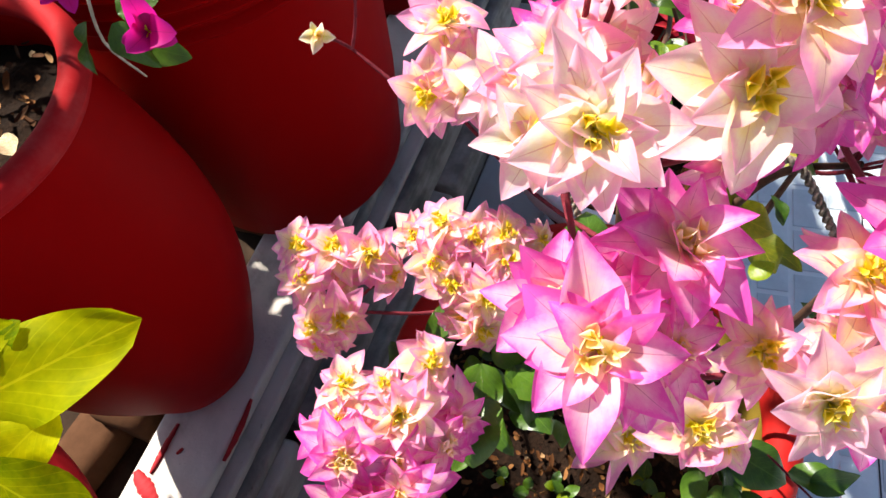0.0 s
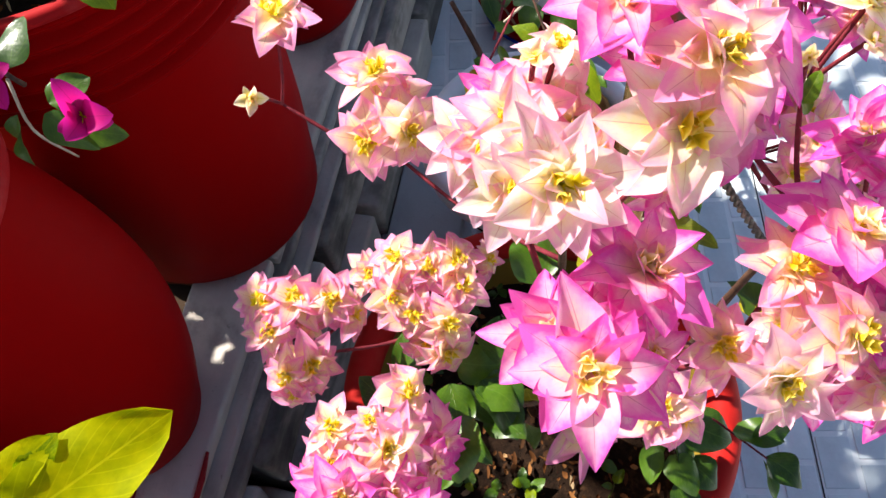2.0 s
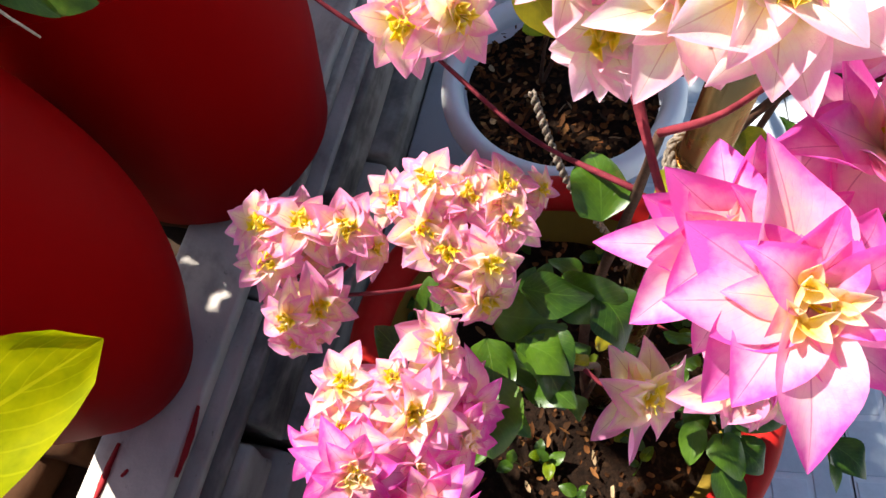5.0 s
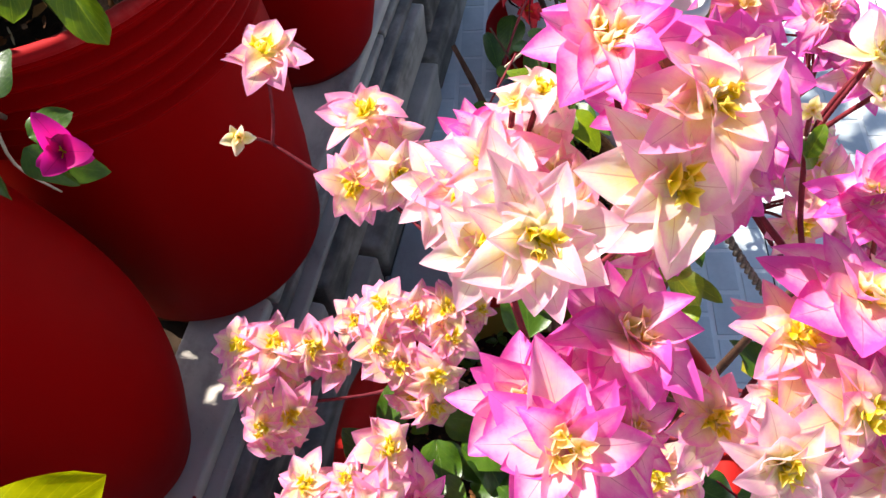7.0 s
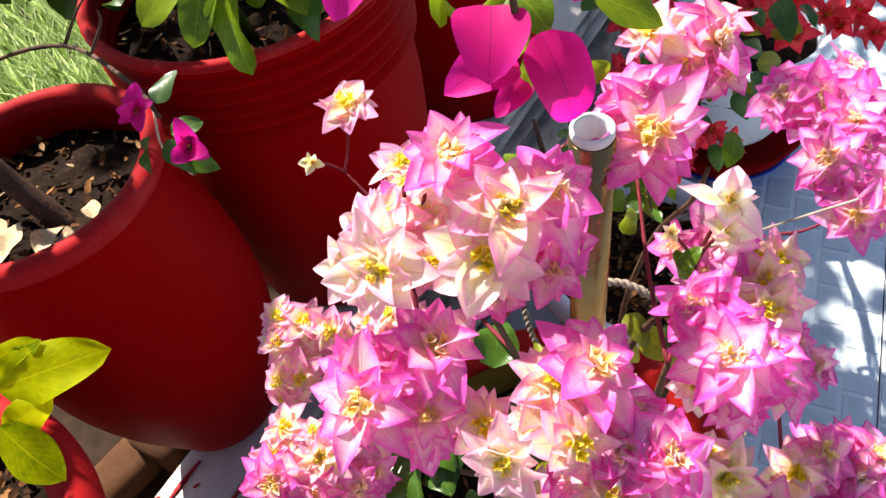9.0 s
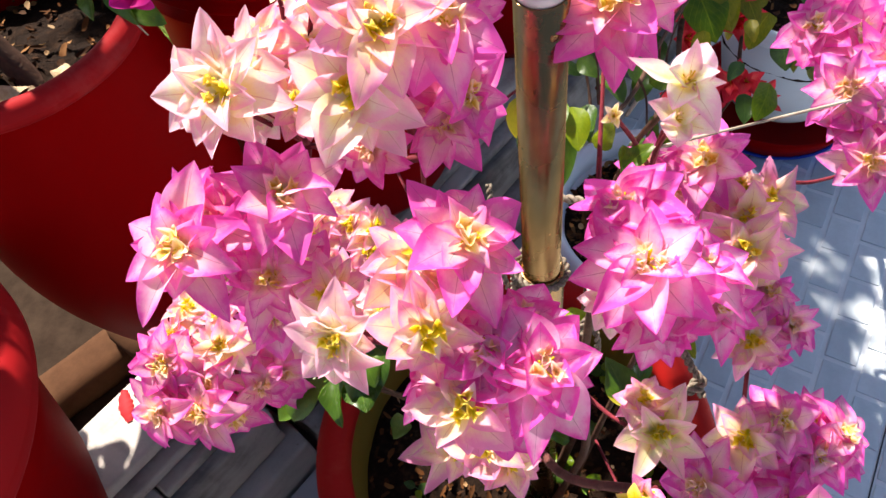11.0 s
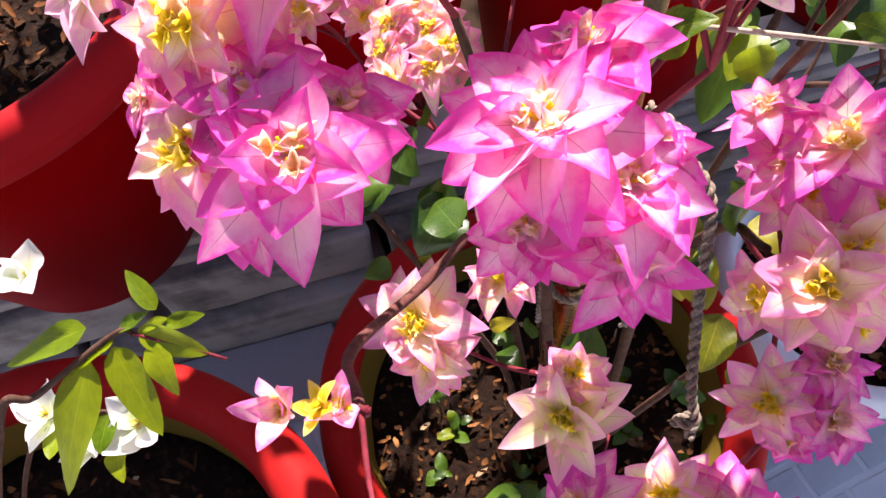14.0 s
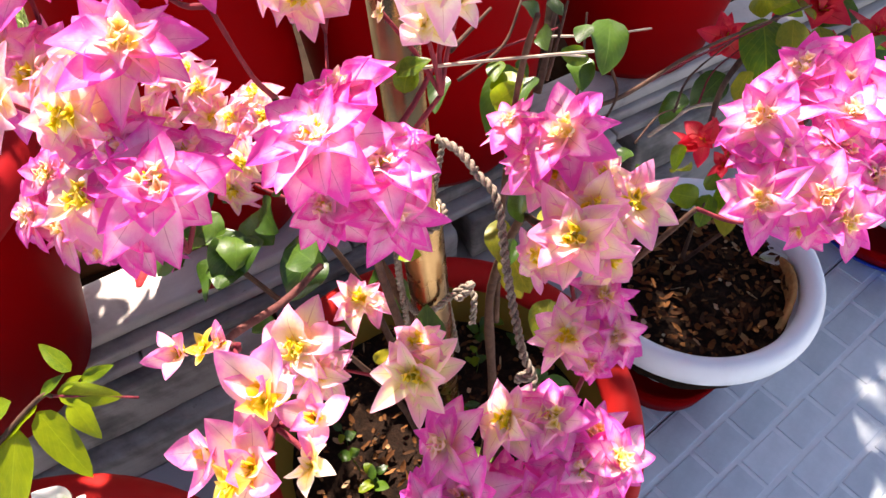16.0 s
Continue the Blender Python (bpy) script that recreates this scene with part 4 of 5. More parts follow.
leaf_group(shrub, [(0.016, 0.128, 0.662, 0.5, -0.7, -0.1), (0.012, 0.146, 0.655, 0.8, -0.4, 0.0), (-0.014, 0.150, 0.650, 0.2, 0.8, 0.2), (-0.030, 0.140, 0.642, -0.3, 0.7, 0.2),
                   (0.000, 0.134, 0.650, 0.4, -0.6, 0.0), (0.000, 0.122, 0.636, 0.3, -0.9, -0.2), (0.044, 0.148, 0.650, 0.8, -0.5, 0.0), (0.028, 0.132, 0.660, 0.1, -0.9, -0.3)], "green", 1, 0.030)
leaf_group(shrub, [(0.020, 0.128, 0.664, 0.1, -0.8, -0.4), (0.004, 0.132, 0.668, -0.2, -0.8, -0.3), (0.058, 0.142, 0.655, 0.1, -0.8, -0.4), (0.000, 0.118, 0.664, -0.3, -0.8, -0.3), (0.026, 0.146, 0.672, 0.5, -0.3, 0.1),
                   (0.062, 0.150, 0.700, 0.2, 0.7, 0.1)], "green", 2, 0.030)
leaf_group(shrub, [(0.150, 0.200, 0.660, 0.3, -0.5, -0.3), (0.160, 0.196, 0.640, 0.5, -0.4, -0.2), (0.150, 0.215, 0.60, 0.4, -0.3, -0.5), (0.185, 0.200, 0.60, 0.2, -0.6, -0.4)], "gold", 3, 0.028)
leaf_group(shrub, [(0.148, 0.122, 0.820, 0.6, 0.4, 0.3), (0.151, 0.120, 0.815, -0.2, 0.7, 0.5), (0.130, 0.128, 0.700, 0.7, 0.2, 0.2), (0.108, 0.146, 0.690, -0.2, -0.2, -0.7), (0.118, 0.195, 0.865, 0.7, 0.2, 0.2), (0.145, 0.205, 0.74, 0.3, 0.5, 0.2), (0.170, 0.230, 0.76, 0.6, 0.3, -0.2), (0.09, 0.21, 0.80, -0.4, 0.6, 0.1)], "young", 4, 0.014)
leaf_group(shrub, [(0.196, 0.078, 0.46, 0.6, -0.5, 0.1), (0.205, 0.068, 0.465, 0.8, -0.1, 0.2), (0.207, 0.052, 0.46, 0.3, -0.8, -0.1), (0.202, 0.050, 0.465, -0.3, -0.7, 0.1), (0.165, 0.108, 0.43, -0.2, -0.8, -0.2), (0.158, 0.118, 0.43, 0.2, -0.7, -0.5), (0.155, 0.110, 0.42, -0.4, -0.6, 0.0)], "green", 5, 0.034)
part("branch", tube([(0.165, 0.180, 0.40), (0.185, 0.115, 0.44), (0.206, 0.050, 0.463)], 0.0014, 0.0008, 5, 5), TWIG, shrub)
leaf_group(shrub, [(0.159, 0.114, 0.440, 0.1, -0.5, -0.3), (0.171, 0.104, 0.440, 0.4, -0.4, -0.1), (0.152, 0.085, 0.430, 0.1, -0.8, -0.2), (0.166, 0.077, 0.420, 0.3, -0.7, -0.3), (0.145, 0.098, 0.430, -0.4, -0.6, -0.2), (0.150, 0.067, 0.410, 0.1, -0.8, -0.4)], "green", 6, 0.036)
rng = random.Random(77)
for k in range(26):
    node = rng.choice([q for q in NODES if q.z < 0.72])
    way = Vector((rng.uniform(-1, 1), rng.uniform(-1, 1), rng.uniform(-0.5, 0.5)))
    leaf(shrub, node + way * 0.012, way, rng.uniform(0.016, 0.027), rng.choice(("green", "green", "green", "gold")), rng)
part("stem", tube([(0.146, 0.206, 0.54), (0.150, 0.206, 0.66), (0.160, 0.196, 0.745), (0.171, 0.180, 0.793), (0.176, 0.180, 0.815)], 0.0022, 0.0012, 8, 7, 0.25), BARK, shrub)
leaf(shrub, Vector((0.123, 0.274, 0.708)), Vector((0.012, -0.055, -0.060)), 0.052, "green", rng, FACING, 0.68)
# low weeds in the tub
for k in range(34):
    a, r = rng.uniform(0, 6.28), 0.145 * math.sqrt(rng.random())
    base = D + Vector((r * math.cos(a), r * math.sin(a), 0.282))
    top = base + Vector((rng.uniform(-0.012, 0.012), rng.uniform(-0.012, 0.012), rng.uniform(0.012, 0.040)))
    part("weed_stalk", tube([base, base.lerp(top, 0.5) + Vector((0.002, 0, 0)), top], 0.0007, 0.0005, 5, 3), LEAF, shrub)
    spin = rng.uniform(0, 6.28)
    for j in range(rng.choice((2, 3, 4))):
        spin += 2.2
        leaf(shrub, base.lerp(top, 1 - 0.22 * j), Vector((math.cos(spin), math.sin(spin), rng.uniform(-0.1, 0.5))), rng.uniform(0.009, 0.019), rng.choice(("green", "green", "young")), rng, Vector((0, 0, 1)))
for line, r in (([(0.098, 0.107, 0.700), (0.112, 0.070, 0.730), (0.128, 0.031, 0.771), (0.153, 0.016, 0.806)], 0.0019), ([(0.150, 0.130, 0.818), (0.180, 0.1285, 0.8315), (0.214, 0.127, 0.846)], 0.00062), ([(0.203, 0.1275, 0.8415), (0.211, 0.1295, 0.8415)], 0.0004),
                ([(0.153, 0.016, 0.805), (0.166, 0.006, 0.806), (0.181, -0.001, 0.813)], 0.0007)):
    part("bare_twig", tube(line, r, r * 0.7, 6, 6, 0.25), PALE_TWIG if r < 0.00065 else TWIG if r == 0.0007 else RUSSET, shrub)


# ---- neighbouring plants ----
def other_shrub(label, root_at, stems, seed, mat=BARK, thick=0.006):
    """A pot plant of curved stems; the caller adds leaves and heads."""
    plant = empty("potted_shrub", label, "shrub", "flowering shrubs")
    for line in stems:
        part("stem", tube([root_at] + line, thick, thick * 0.4, 8, 7, 0.2), mat, plant)
    return plant


def clothe(plant, lines, seed, count, size, kinds, spread=0.05, low=0.25):
    """Leaves along the upper part of the stems."""
    rng = random.Random(seed)
    pts = [p for line in lines for p in smooth_path(line, 8)[int(8 * (len(line) - 1) * low):]]
    for k in range(count):
        p = rng.choice(pts) + Vector((rng.uniform(-1, 1), rng.uniform(-1, 1), rng.uniform(-1, 1))) * spread
        way = Vector((rng.uniform(-1, 1), rng.uniform(-1, 1), rng.uniform(-0.7, 0.5)))
        leaf(plant, p, way, size * rng.uniform(0.7, 1.3), rng.choice(kinds), rng)


# plant of the pot in front: sprig with young leaves and white bracts
e_root = E + Vector((0.0, 0.02, 0.35))
e_lines = [[(-0.020, -0.120, 0.55), (0.007, -0.057, 0.682), (0.015, -0.042, 0.689), (0.029, -0.008, 0.706), (0.035, -0.003, 0.707)], [(-0.06, -0.13, 0.48), (-0.058, -0.070, 0.566), (-0.030, -0.035, 0.572)]]
sprig = other_shrub("young white bougainvillea shrub with green leaves and white bracts", e_root, e_lines, 1, BARK, 0.0022)
rng = random.Random(11)
for place, way, size in ((Vector((0.025, -0.020, 0.699)), Vector((0.339, -0.724, -0.601)), 0.0533), (Vector((0.019, -0.013, 0.706)), Vector((-0.518, -0.792, -0.322)), 0.0366), (Vector((0.030, -0.009, 0.705)), Vector((-0.325, -0.843, -0.429)), 0.0186), (Vector((0.031, -0.011, 0.703)), Vector((0.840, -0.251, -0.481)), 0.0367), (Vector((0.042, -0.001, 0.706)), Vector((0.837, -0.257, -0.484)), 0.0218), (Vector((0.036, -0.001, 0.708)), Vector((0.912, 0.401, -0.082)), 0.0286), (Vector((0.038, 0.008, 0.713)), Vector((-0.900, 0.120, 0.418)), 0.0181), (Vector((0.043, 0.007, 0.710)), Vector((0.663, 0.716, 0.218)), 0.0159), (Vector((0.030, -0.006, 0.707)), Vector((0.433, 0.821, 0.373)), 0.0148), (Vector((0.037, -0.000, 0.708)), Vector((0.537, 0.785, 0.310)), 0.0113)):
    leaf(sprig, place, way, size, "fresh", rng, FACING + Vector((rng.uniform(-0.5, 0.5), rng.uniform(-0.5, 0.5), rng.uniform(-0.2, 0.2))), 0.46 if size > 0.04 else 0.64)
leaf_group(sprig, [(-0.03, -0.04, 0.575, 0.4, -0.6, -0.2), (-0.05, -0.06, 0.57, 0.5, -0.5, 0.1), (-0.02, -0.05, 0.56, 0.7, -0.3, 0.0)], "fresh", 12, 0.020)
part("bare_twig", tube([(0.035, -0.003, 0.707), (0.053, 0.006, 0.706), (0.068, 0.013, 0.705)], 0.0008, 0.0006, 5, 4), TWIG, sprig)
rng = random.Random(9)
for p, s in (((-0.016, -0.031, 0.570), 0.036), ((-0.058, -0.062, 0.571), 0.036), ((-0.033, -0.016, 0.690), 0.026), ((-0.036, -0.055, 0.555), 0.036), ((-0.004, -0.075, 0.53), 0.032)):
    bloom(sprig, Vector(p), s, "W", FACING + Vector((rng.uniform(-0.4, 0.4), rng.uniform(-0.4, 0.4), 0)), rng)

# sprig of leaves in the sunlit colour, rising from the wide pot on the kerb
h_root = H + Vector((0.02, 0.02, 0.285))
h_lines = [[(-0.36, 0.05, 0.66), (-0.22, 0.07, 0.80), (-0.125, 0.074, 0.852), (-0.112, 0.075, 0.860)], [(-0.46, 0.09, 0.70), (-0.50, 0.12, 0.85)], [(-0.40, 0.12, 0.68), (-0.42, 0.18, 0.80)]]
tall = other_shrub("leafy shrub with thin brown stems and leaves coloured a backlit yellow-green", h_root, h_lines, 2, BARK, 0.0042)
rng = random.Random(21)
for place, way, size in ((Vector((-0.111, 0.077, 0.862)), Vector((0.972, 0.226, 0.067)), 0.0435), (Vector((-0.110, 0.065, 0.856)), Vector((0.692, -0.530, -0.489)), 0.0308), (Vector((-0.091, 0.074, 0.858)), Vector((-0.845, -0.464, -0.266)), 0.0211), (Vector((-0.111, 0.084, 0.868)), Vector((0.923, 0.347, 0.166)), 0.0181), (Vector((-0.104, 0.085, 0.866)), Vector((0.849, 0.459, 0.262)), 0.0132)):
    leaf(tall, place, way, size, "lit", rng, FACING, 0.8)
clothe(tall, h_lines[1:], 22, 80, 0.042, ("young", "green"), 0.07)

# bellied pot: woody stem with small magenta heads
a_root = A + Vector((0.022, -0.026, 0.385))
a_lines = [[(-0.330, 0.382, 0.70), (-0.365, 0.415, 0.78), (-0.36, 0.47, 0.90)], [(-0.40, 0.44, 0.72), (-0.33, 0.462, 0.746), (-0.248, 0.440, 0.765), (-0.150, 0.330, 0.802), (-0.118, 0.285, 0.806)]]
woody = other_shrub("woody bougainvillea with a few small magenta heads", a_root, a_lines[:1], 3, BARK, 0.011)
part("bare_twig", tube(a_lines[1], 0.0024, 0.0012, 6, 6, 0.4), BARK, woody)
for fork in ([(-0.248, 0.440, 0.765), (-0.225, 0.445, 0.790), (-0.205, 0.452, 0.805)], [(-0.205, 0.395, 0.782), (-0.190, 0.405, 0.800), (-0.182, 0.398, 0.815)]):
    part("bare_twig", tube(fork, 0.0015, 0.0008, 6, 5, 0.4), BARK, woody)
part("bare_twig", tube([(-0.128, 0.30, 0.80), (-0.132, 0.292, 0.775), (-0.126, 0.296, 0.745)], 0.0009, 0.0006, 5, 4), PALE_TWIG, woody)
rng = random.Random(14)
for p, s in (((-0.130, 0.286, 0.813), 0.026), ((-0.102, 0.270, 0.792), 0.030)):
    bloom(woody, Vector(p), s, "M", FACING + Vector((0.3, -0.2, -0.2)), rng)
# unseen leafy branch, added to dapple the sun on the kerb
over = [(-0.35, 0.40, 0.72), (-0.50, 0.47, 0.72), (-0.62, 0.50, 0.76), (-0.70, 0.58, 0.88)]
part("branch", tube(over, 0.004, 0.0015, 6, 6, 0.2), BARK, woody)
clothe(woody, [over], 33, 40, 0.048, ("green", "young"), 0.07, 0.50)
# two more added branches above the view, to shade the rims below
for rise in ([(-0.36, 0.47, 0.90), (-0.38, 0.47, 1.0), (-0.42, 0.45, 1.12)], [(-0.36, 0.47, 0.90), (-0.52, 0.36, 1.0), (-0.64, 0.30, 1.06)]):
    part("branch", tube(rise, 0.0035, 0.0015, 6, 6, 0.2), BARK, woody)
    clothe(woody, [rise], 34, 60, 0.055, ("green", "young"), 0.09, 0.3)
leaf_group(woody, [(-0.112, 0.276, 0.800, 0.9, 0.25, 0.0), (-0.116, 0.274, 0.797, 0.5, -0.5, -0.6), (-0.126, 0.276, 0.800, -0.2, -0.4, -0.8), (-0.110, 0.272, 0.785, 0.8, -0.2, -0.4), (-0.122, 0.296, 0.808, 0.4, 0.7, 0.2)], "green", 31, 0.024)

# ribbed pots: leafy plants that rise out of view and shade the floor
b_root = B + Vector((0, 0, 0.41))
b_lines = [[(-0.12, 0.60, 0.76), (-0.10, 0.53, 0.83)], [(-0.16, 0.66, 0.80), (-0.18, 0.70, 0.98)], [(-0.08, 0.70, 0.82), (-0.02, 0.76, 1.0)], [(-0.22, 0.60, 0.74), (-0.25, 0.55, 0.78)], [(-0.30, 0.70, 0.72), (-0.42, 0.75, 0.74), (-0.50, 0.84, 0.84)]]
leafy = other_shrub("leafy green shrub crowding a ribbed red flowerpot", b_root, b_lines, 4, BARK, 0.006)
leaf_group(leafy, [(-0.090, 0.400, 0.815, 0.1, -0.5, -0.6), (-0.105, 0.410, 0.82, -0.3, -0.4, -0.6), (-0.12, 0.43, 0.825, -0.5, -0.2, -0.4), (-0.075, 0.42, 0.83, 0.5, -0.3, -0.3), (-0.10, 0.44, 0.84, 0.2, -0.6, 0.2)], "young", 42, 0.056)
part("stem", tube([(-0.10, 0.53, 0.83), (-0.095, 0.46, 0.85), (-0.095, 0.41, 0.825)], 0.003, 0.0015, 6, 5), BARK, leafy)
# dense leaves added on the side branch as cover against the sun
clothe(leafy, [[(-0.30, 0.70, 0.72), (-0.42, 0.75, 0.74), (-0.50, 0.84, 0.84)]], 43, 60, 0.056, ("green", "young"), 0.06, 0.1)
clothe(leafy, b_lines, 41, 80, 0.052, ("green", "young", "green"), 0.055, 0.1)
for k in range(5):
    a = 1.2 + 0.9 * k
    part("blade", tube([B + Vector((0.06 * math.cos(a), 0.06 * math.sin(a), 0.40)), B + Vector((0.09 * math.cos(a), 0.09 * math.sin(a) - 0.03, 0.52)), B + Vector((0.12 * math.cos(a), 0.13 * math.sin(a) - 0.06, 0.56))], 0.006, 0.002, 5, 6), LEAF, leafy, "long fleshy green blade")
c_root = C + Vector((0, 0, 0.38))
c_lines = [[(0.06, 0.92, 0.80), (0.09, 0.84, 0.98)], [(0.02, 0.98, 0.85), (-0.02, 1.05, 1.10)], [(0.12, 0.98, 0.80), (0.20, 1.02, 1.0)]]
magenta = other_shrub("magenta bougainvillea with broad heart-shaped bracts and green leaves", c_root, c_lines, 5, BARK, 0.007)
clothe(magenta, c_lines, 51, 90, 0.060, ("green", "green", "young"), 0.07, 0.15)
arch = [(0.06, 0.90, 0.78), (0.09, 0.62, 1.04), (0.095, 0.36, 1.08), (0.088, 0.20, 0.985), (0.090, 0.146, 0.938)]
part("branch", tube(arch, 0.0034, 0.0012, 6, 8, 0.15), BARK, magenta)
rng = random.Random(15)
for place, way, size, broad in (((0.098, 0.149, 0.927), (0.25, -0.30, -0.92), 0.0350, 1.15), ((0.083, 0.152, 0.938), (-0.146, -0.872, -0.467), 0.0262, 1.40), ((0.088, 0.146, 0.922), (-0.886, -0.459, -0.066), 0.0266, 1.00), ((0.091, 0.141, 0.915), (-0.650, -0.735, -0.194), 0.0167, 1.10), ((0.042, 0.188, 0.945), (-0.490, -0.692, -0.530), 0.0280, 1.30), ((0.051, 0.192, 0.948), (0.082, -0.786, -0.613), 0.0177, 1.20), ((0.121, 0.170, 0.942), (-0.547, -0.665, -0.508), 0.0200, 1.40), ((0.098, 0.185, 0.942), (-0.325, -0.749, -0.577), 0.0134, 1.20)):
    ob = leaf(magenta, Vector(place), Vector(way), size, "green", rng, Vector((0.05, -0.6, 0.75)))
    ob.name, ob.data = "bract", HEART
    ob.matrix_basis = ob.matrix_basis @ Matrix.Diagonal((1, broad, 1, 1))
for place, way, size in (((0.091, 0.179, 0.925), (0.562, -0.648, -0.515), 0.0209), ((0.092, 0.176, 0.923), (-0.346, -0.743, -0.572), 0.0180), ((0.053, 0.182, 0.928), (0.645, 0.609, 0.462), 0.0181), ((0.100, 0.161, 0.911), (-0.504, -0.686, -0.525), 0.0178)):
    leaf(magenta, Vector(place), Vector(way), size, "young", rng, FACING)
leaf_group(magenta, [(0.076, 0.215, 0.925, -0.35, -0.35, -0.7), (0.068, 0.205, 0.905, -0.2, 0.5, -0.3), (0.086, 0.215, 0.900, 0.2, -0.3, -0.8), (0.080, 0.22, 0.96, -0.6, -0.3, -0.5), (0.10, 0.20, 0.97, 0.6, -0.4, 0.1), (0.125, 0.205, 0.90, 0.6, -0.2, -0.3)], "young", 52, 0.028)

# red-flowering shrub of the far white pot
g_root = G + Vector((0, 0, 0.22))
g_lines = [[(0.42, 0.86, 0.42), (0.34, 0.70, 0.50), (0.299, 0.511, 0.508)], [(0.46, 0.88, 0.50), (0.45, 0.76, 0.56), (0.46, 0.66, 0.58)], [(0.49, 0.98, 0.55), (0.53, 1.02, 0.80)], [(0.40, 0.88, 0.45), (0.29, 0.72, 0.56), (0.235, 0.50, 0.580), (0.232, 0.42, 0.566)]]
red = other_shrub("bougainvillea with scarlet bracts and yellowing leaves in a white pot", g_root, g_lines, 6, BARK, 0.005)
rng = random.Random(16)
for p, s in (((0.232, 0.414, 0.566), 0.045), ((0.244, 0.430, 0.560), 0.040), ((0.299, 0.511, 0.498), 0.060), ((0.287, 0.606, 0.507), 0.080), ((0.310, 0.590, 0.515), 0.070), ((0.426, 0.651, 0.540), 0.085), ((0.39, 0.67, 0.53), 0.075),
             ((0.507, 0.664, 0.560), 0.090), ((0.47, 0.70, 0.56), 0.085), ((0.54, 0.70, 0.55), 0.080), ((0.218, 0.521, 0.585), 0.055), ((0.284, 0.655, 0.546), 0.080), ((0.262, 0.45, 0.53), 0.04), ((0.34, 0.66, 0.53), 0.07),
             ((0.383, 0.608, 0.561), 0.050), ((0.421, 0.608, 0.532), 0.060), ((0.467, 0.639, 0.526), 0.060), ((0.511, 0.659, 0.510), 0.060), ((0.531, 0.639, 0.493), 0.055), ((0.293, 0.542, 0.571), 0.040), ((0.299, 0.485, 0.526), 0.038), ((0.317, 0.475, 0.516), 0.034), ((0.460, 0.680, 0.507), 0.060)):
    s *= 0.82
    bloom(red, Vector(p), s, "R", FACING + Vector((rng.uniform(-0.5, 0.5), rng.uniform(-0.5, 0.5), rng.uniform(-0.2, 0.4))), rng)
    bloom(red, Vector(p) + Vector((rng.uniform(-1, 1), rng.uniform(-1, 1), -0.4)) * s * 0.5, s * 0.8, "R", FACING + Vector((rng.uniform(-0.8, 0.8), rng.uniform(-0.8, 0.8), 0)), rng)
leaf_group(red, [(0.254, 0.520, 0.600, 0.0, -0.6, -0.5), (0.270, 0.530, 0.590, 0.3, -0.5, -0.6), (0.331, 0.520, 0.555, 0.2, -0.6, -0.4), (0.34, 0.50, 0.54, 0.5, -0.5, -0.3), (0.32, 0.54, 0.56, -0.3, -0.5, -0.4), (0.30, 0.56, 0.55, 0.3, 0.3, 0.2), (0.36, 0.55, 0.55, 0.6, 0.2, -0.2), (0.40, 0.62, 0.54, 0.5, -0.6, 0.1)], "gold", 61, 0.036)
clothe(red, g_lines, 62, 34, 0.036, ("green", "gold", "green"), 0.05, 0.3)

for line, r, mat in (
    ([(0.084, 0.281, 0.692), (0.106, 0.301, 0.696), (0.134, 0.326, 0.702)], 0.0011, TWIG),
    ([(0.127, 0.327, 0.693), (0.156, 0.342, 0.692), (0.185, 0.360, 0.693)], 0.0009, PALE_TWIG),
    ([(0.159, 0.421, 0.579), (0.190, 0.458, 0.592), (0.221, 0.491, 0.602), (0.249, 0.521, 0.611)], 0.0013, TWIG),
    ([(0.187, 0.423, 0.545), (0.200, 0.441, 0.552), (0.217, 0.461, 0.559), (0.264, 0.486, 0.558)], 0.0019, PALE_TWIG),
    ([(0.119, 0.335, 0.638), (0.117, 0.355, 0.653), (0.112, 0.382, 0.672)], 0.003, BARK),
    ([(0.216, 0.462, 0.560), (0.218, 0.487, 0.575), (0.234, 0.515, 0.587)], 0.0009, TWIG),
    ([(0.150, 0.308, 0.634), (0.148, 0.339, 0.655), (0.137, 0.375, 0.683)], 0.0014, BARK),
    ([(0.156, 0.298, 0.665), (0.177, 0.333, 0.654), (0.206, 0.410, 0.643), (0.236, 0.481, 0.627), (0.273, 0.545, 0.617)], 0.0018, BARK),
    ([(0.173, 0.314, 0.694), (0.182, 0.306, 0.679), (0.181, 0.271, 0.675)], 0.0011, BARK),
    ([(0.209, 0.375, 0.619), (0.210, 0.408, 0.627), (0.228, 0.469, 0.622)], 0.0010, BARK),
    ([(0.108, 0.232, 0.742), (0.116, 0.266, 0.749)], 0.0016, BARK),
    ([(0.150, 0.267, 0.710), (0.148, 0.288, 0.725), (0.146, 0.305, 0.737)], 0.0013, BARK),
    ([(0.194, 0.331, 0.621), (0.201, 0.360, 0.625), (0.211, 0.379, 0.620)], 0.0008, BARK),
    ([(0.113, 0.230, 0.726), (0.125, 0.262, 0.730), (0.126, 0.285, 0.745)], 0.0012, BARK),
):
    part("bare_twig", tube(line, r, r * 0.6, 6, 6, 0.25), mat, red)
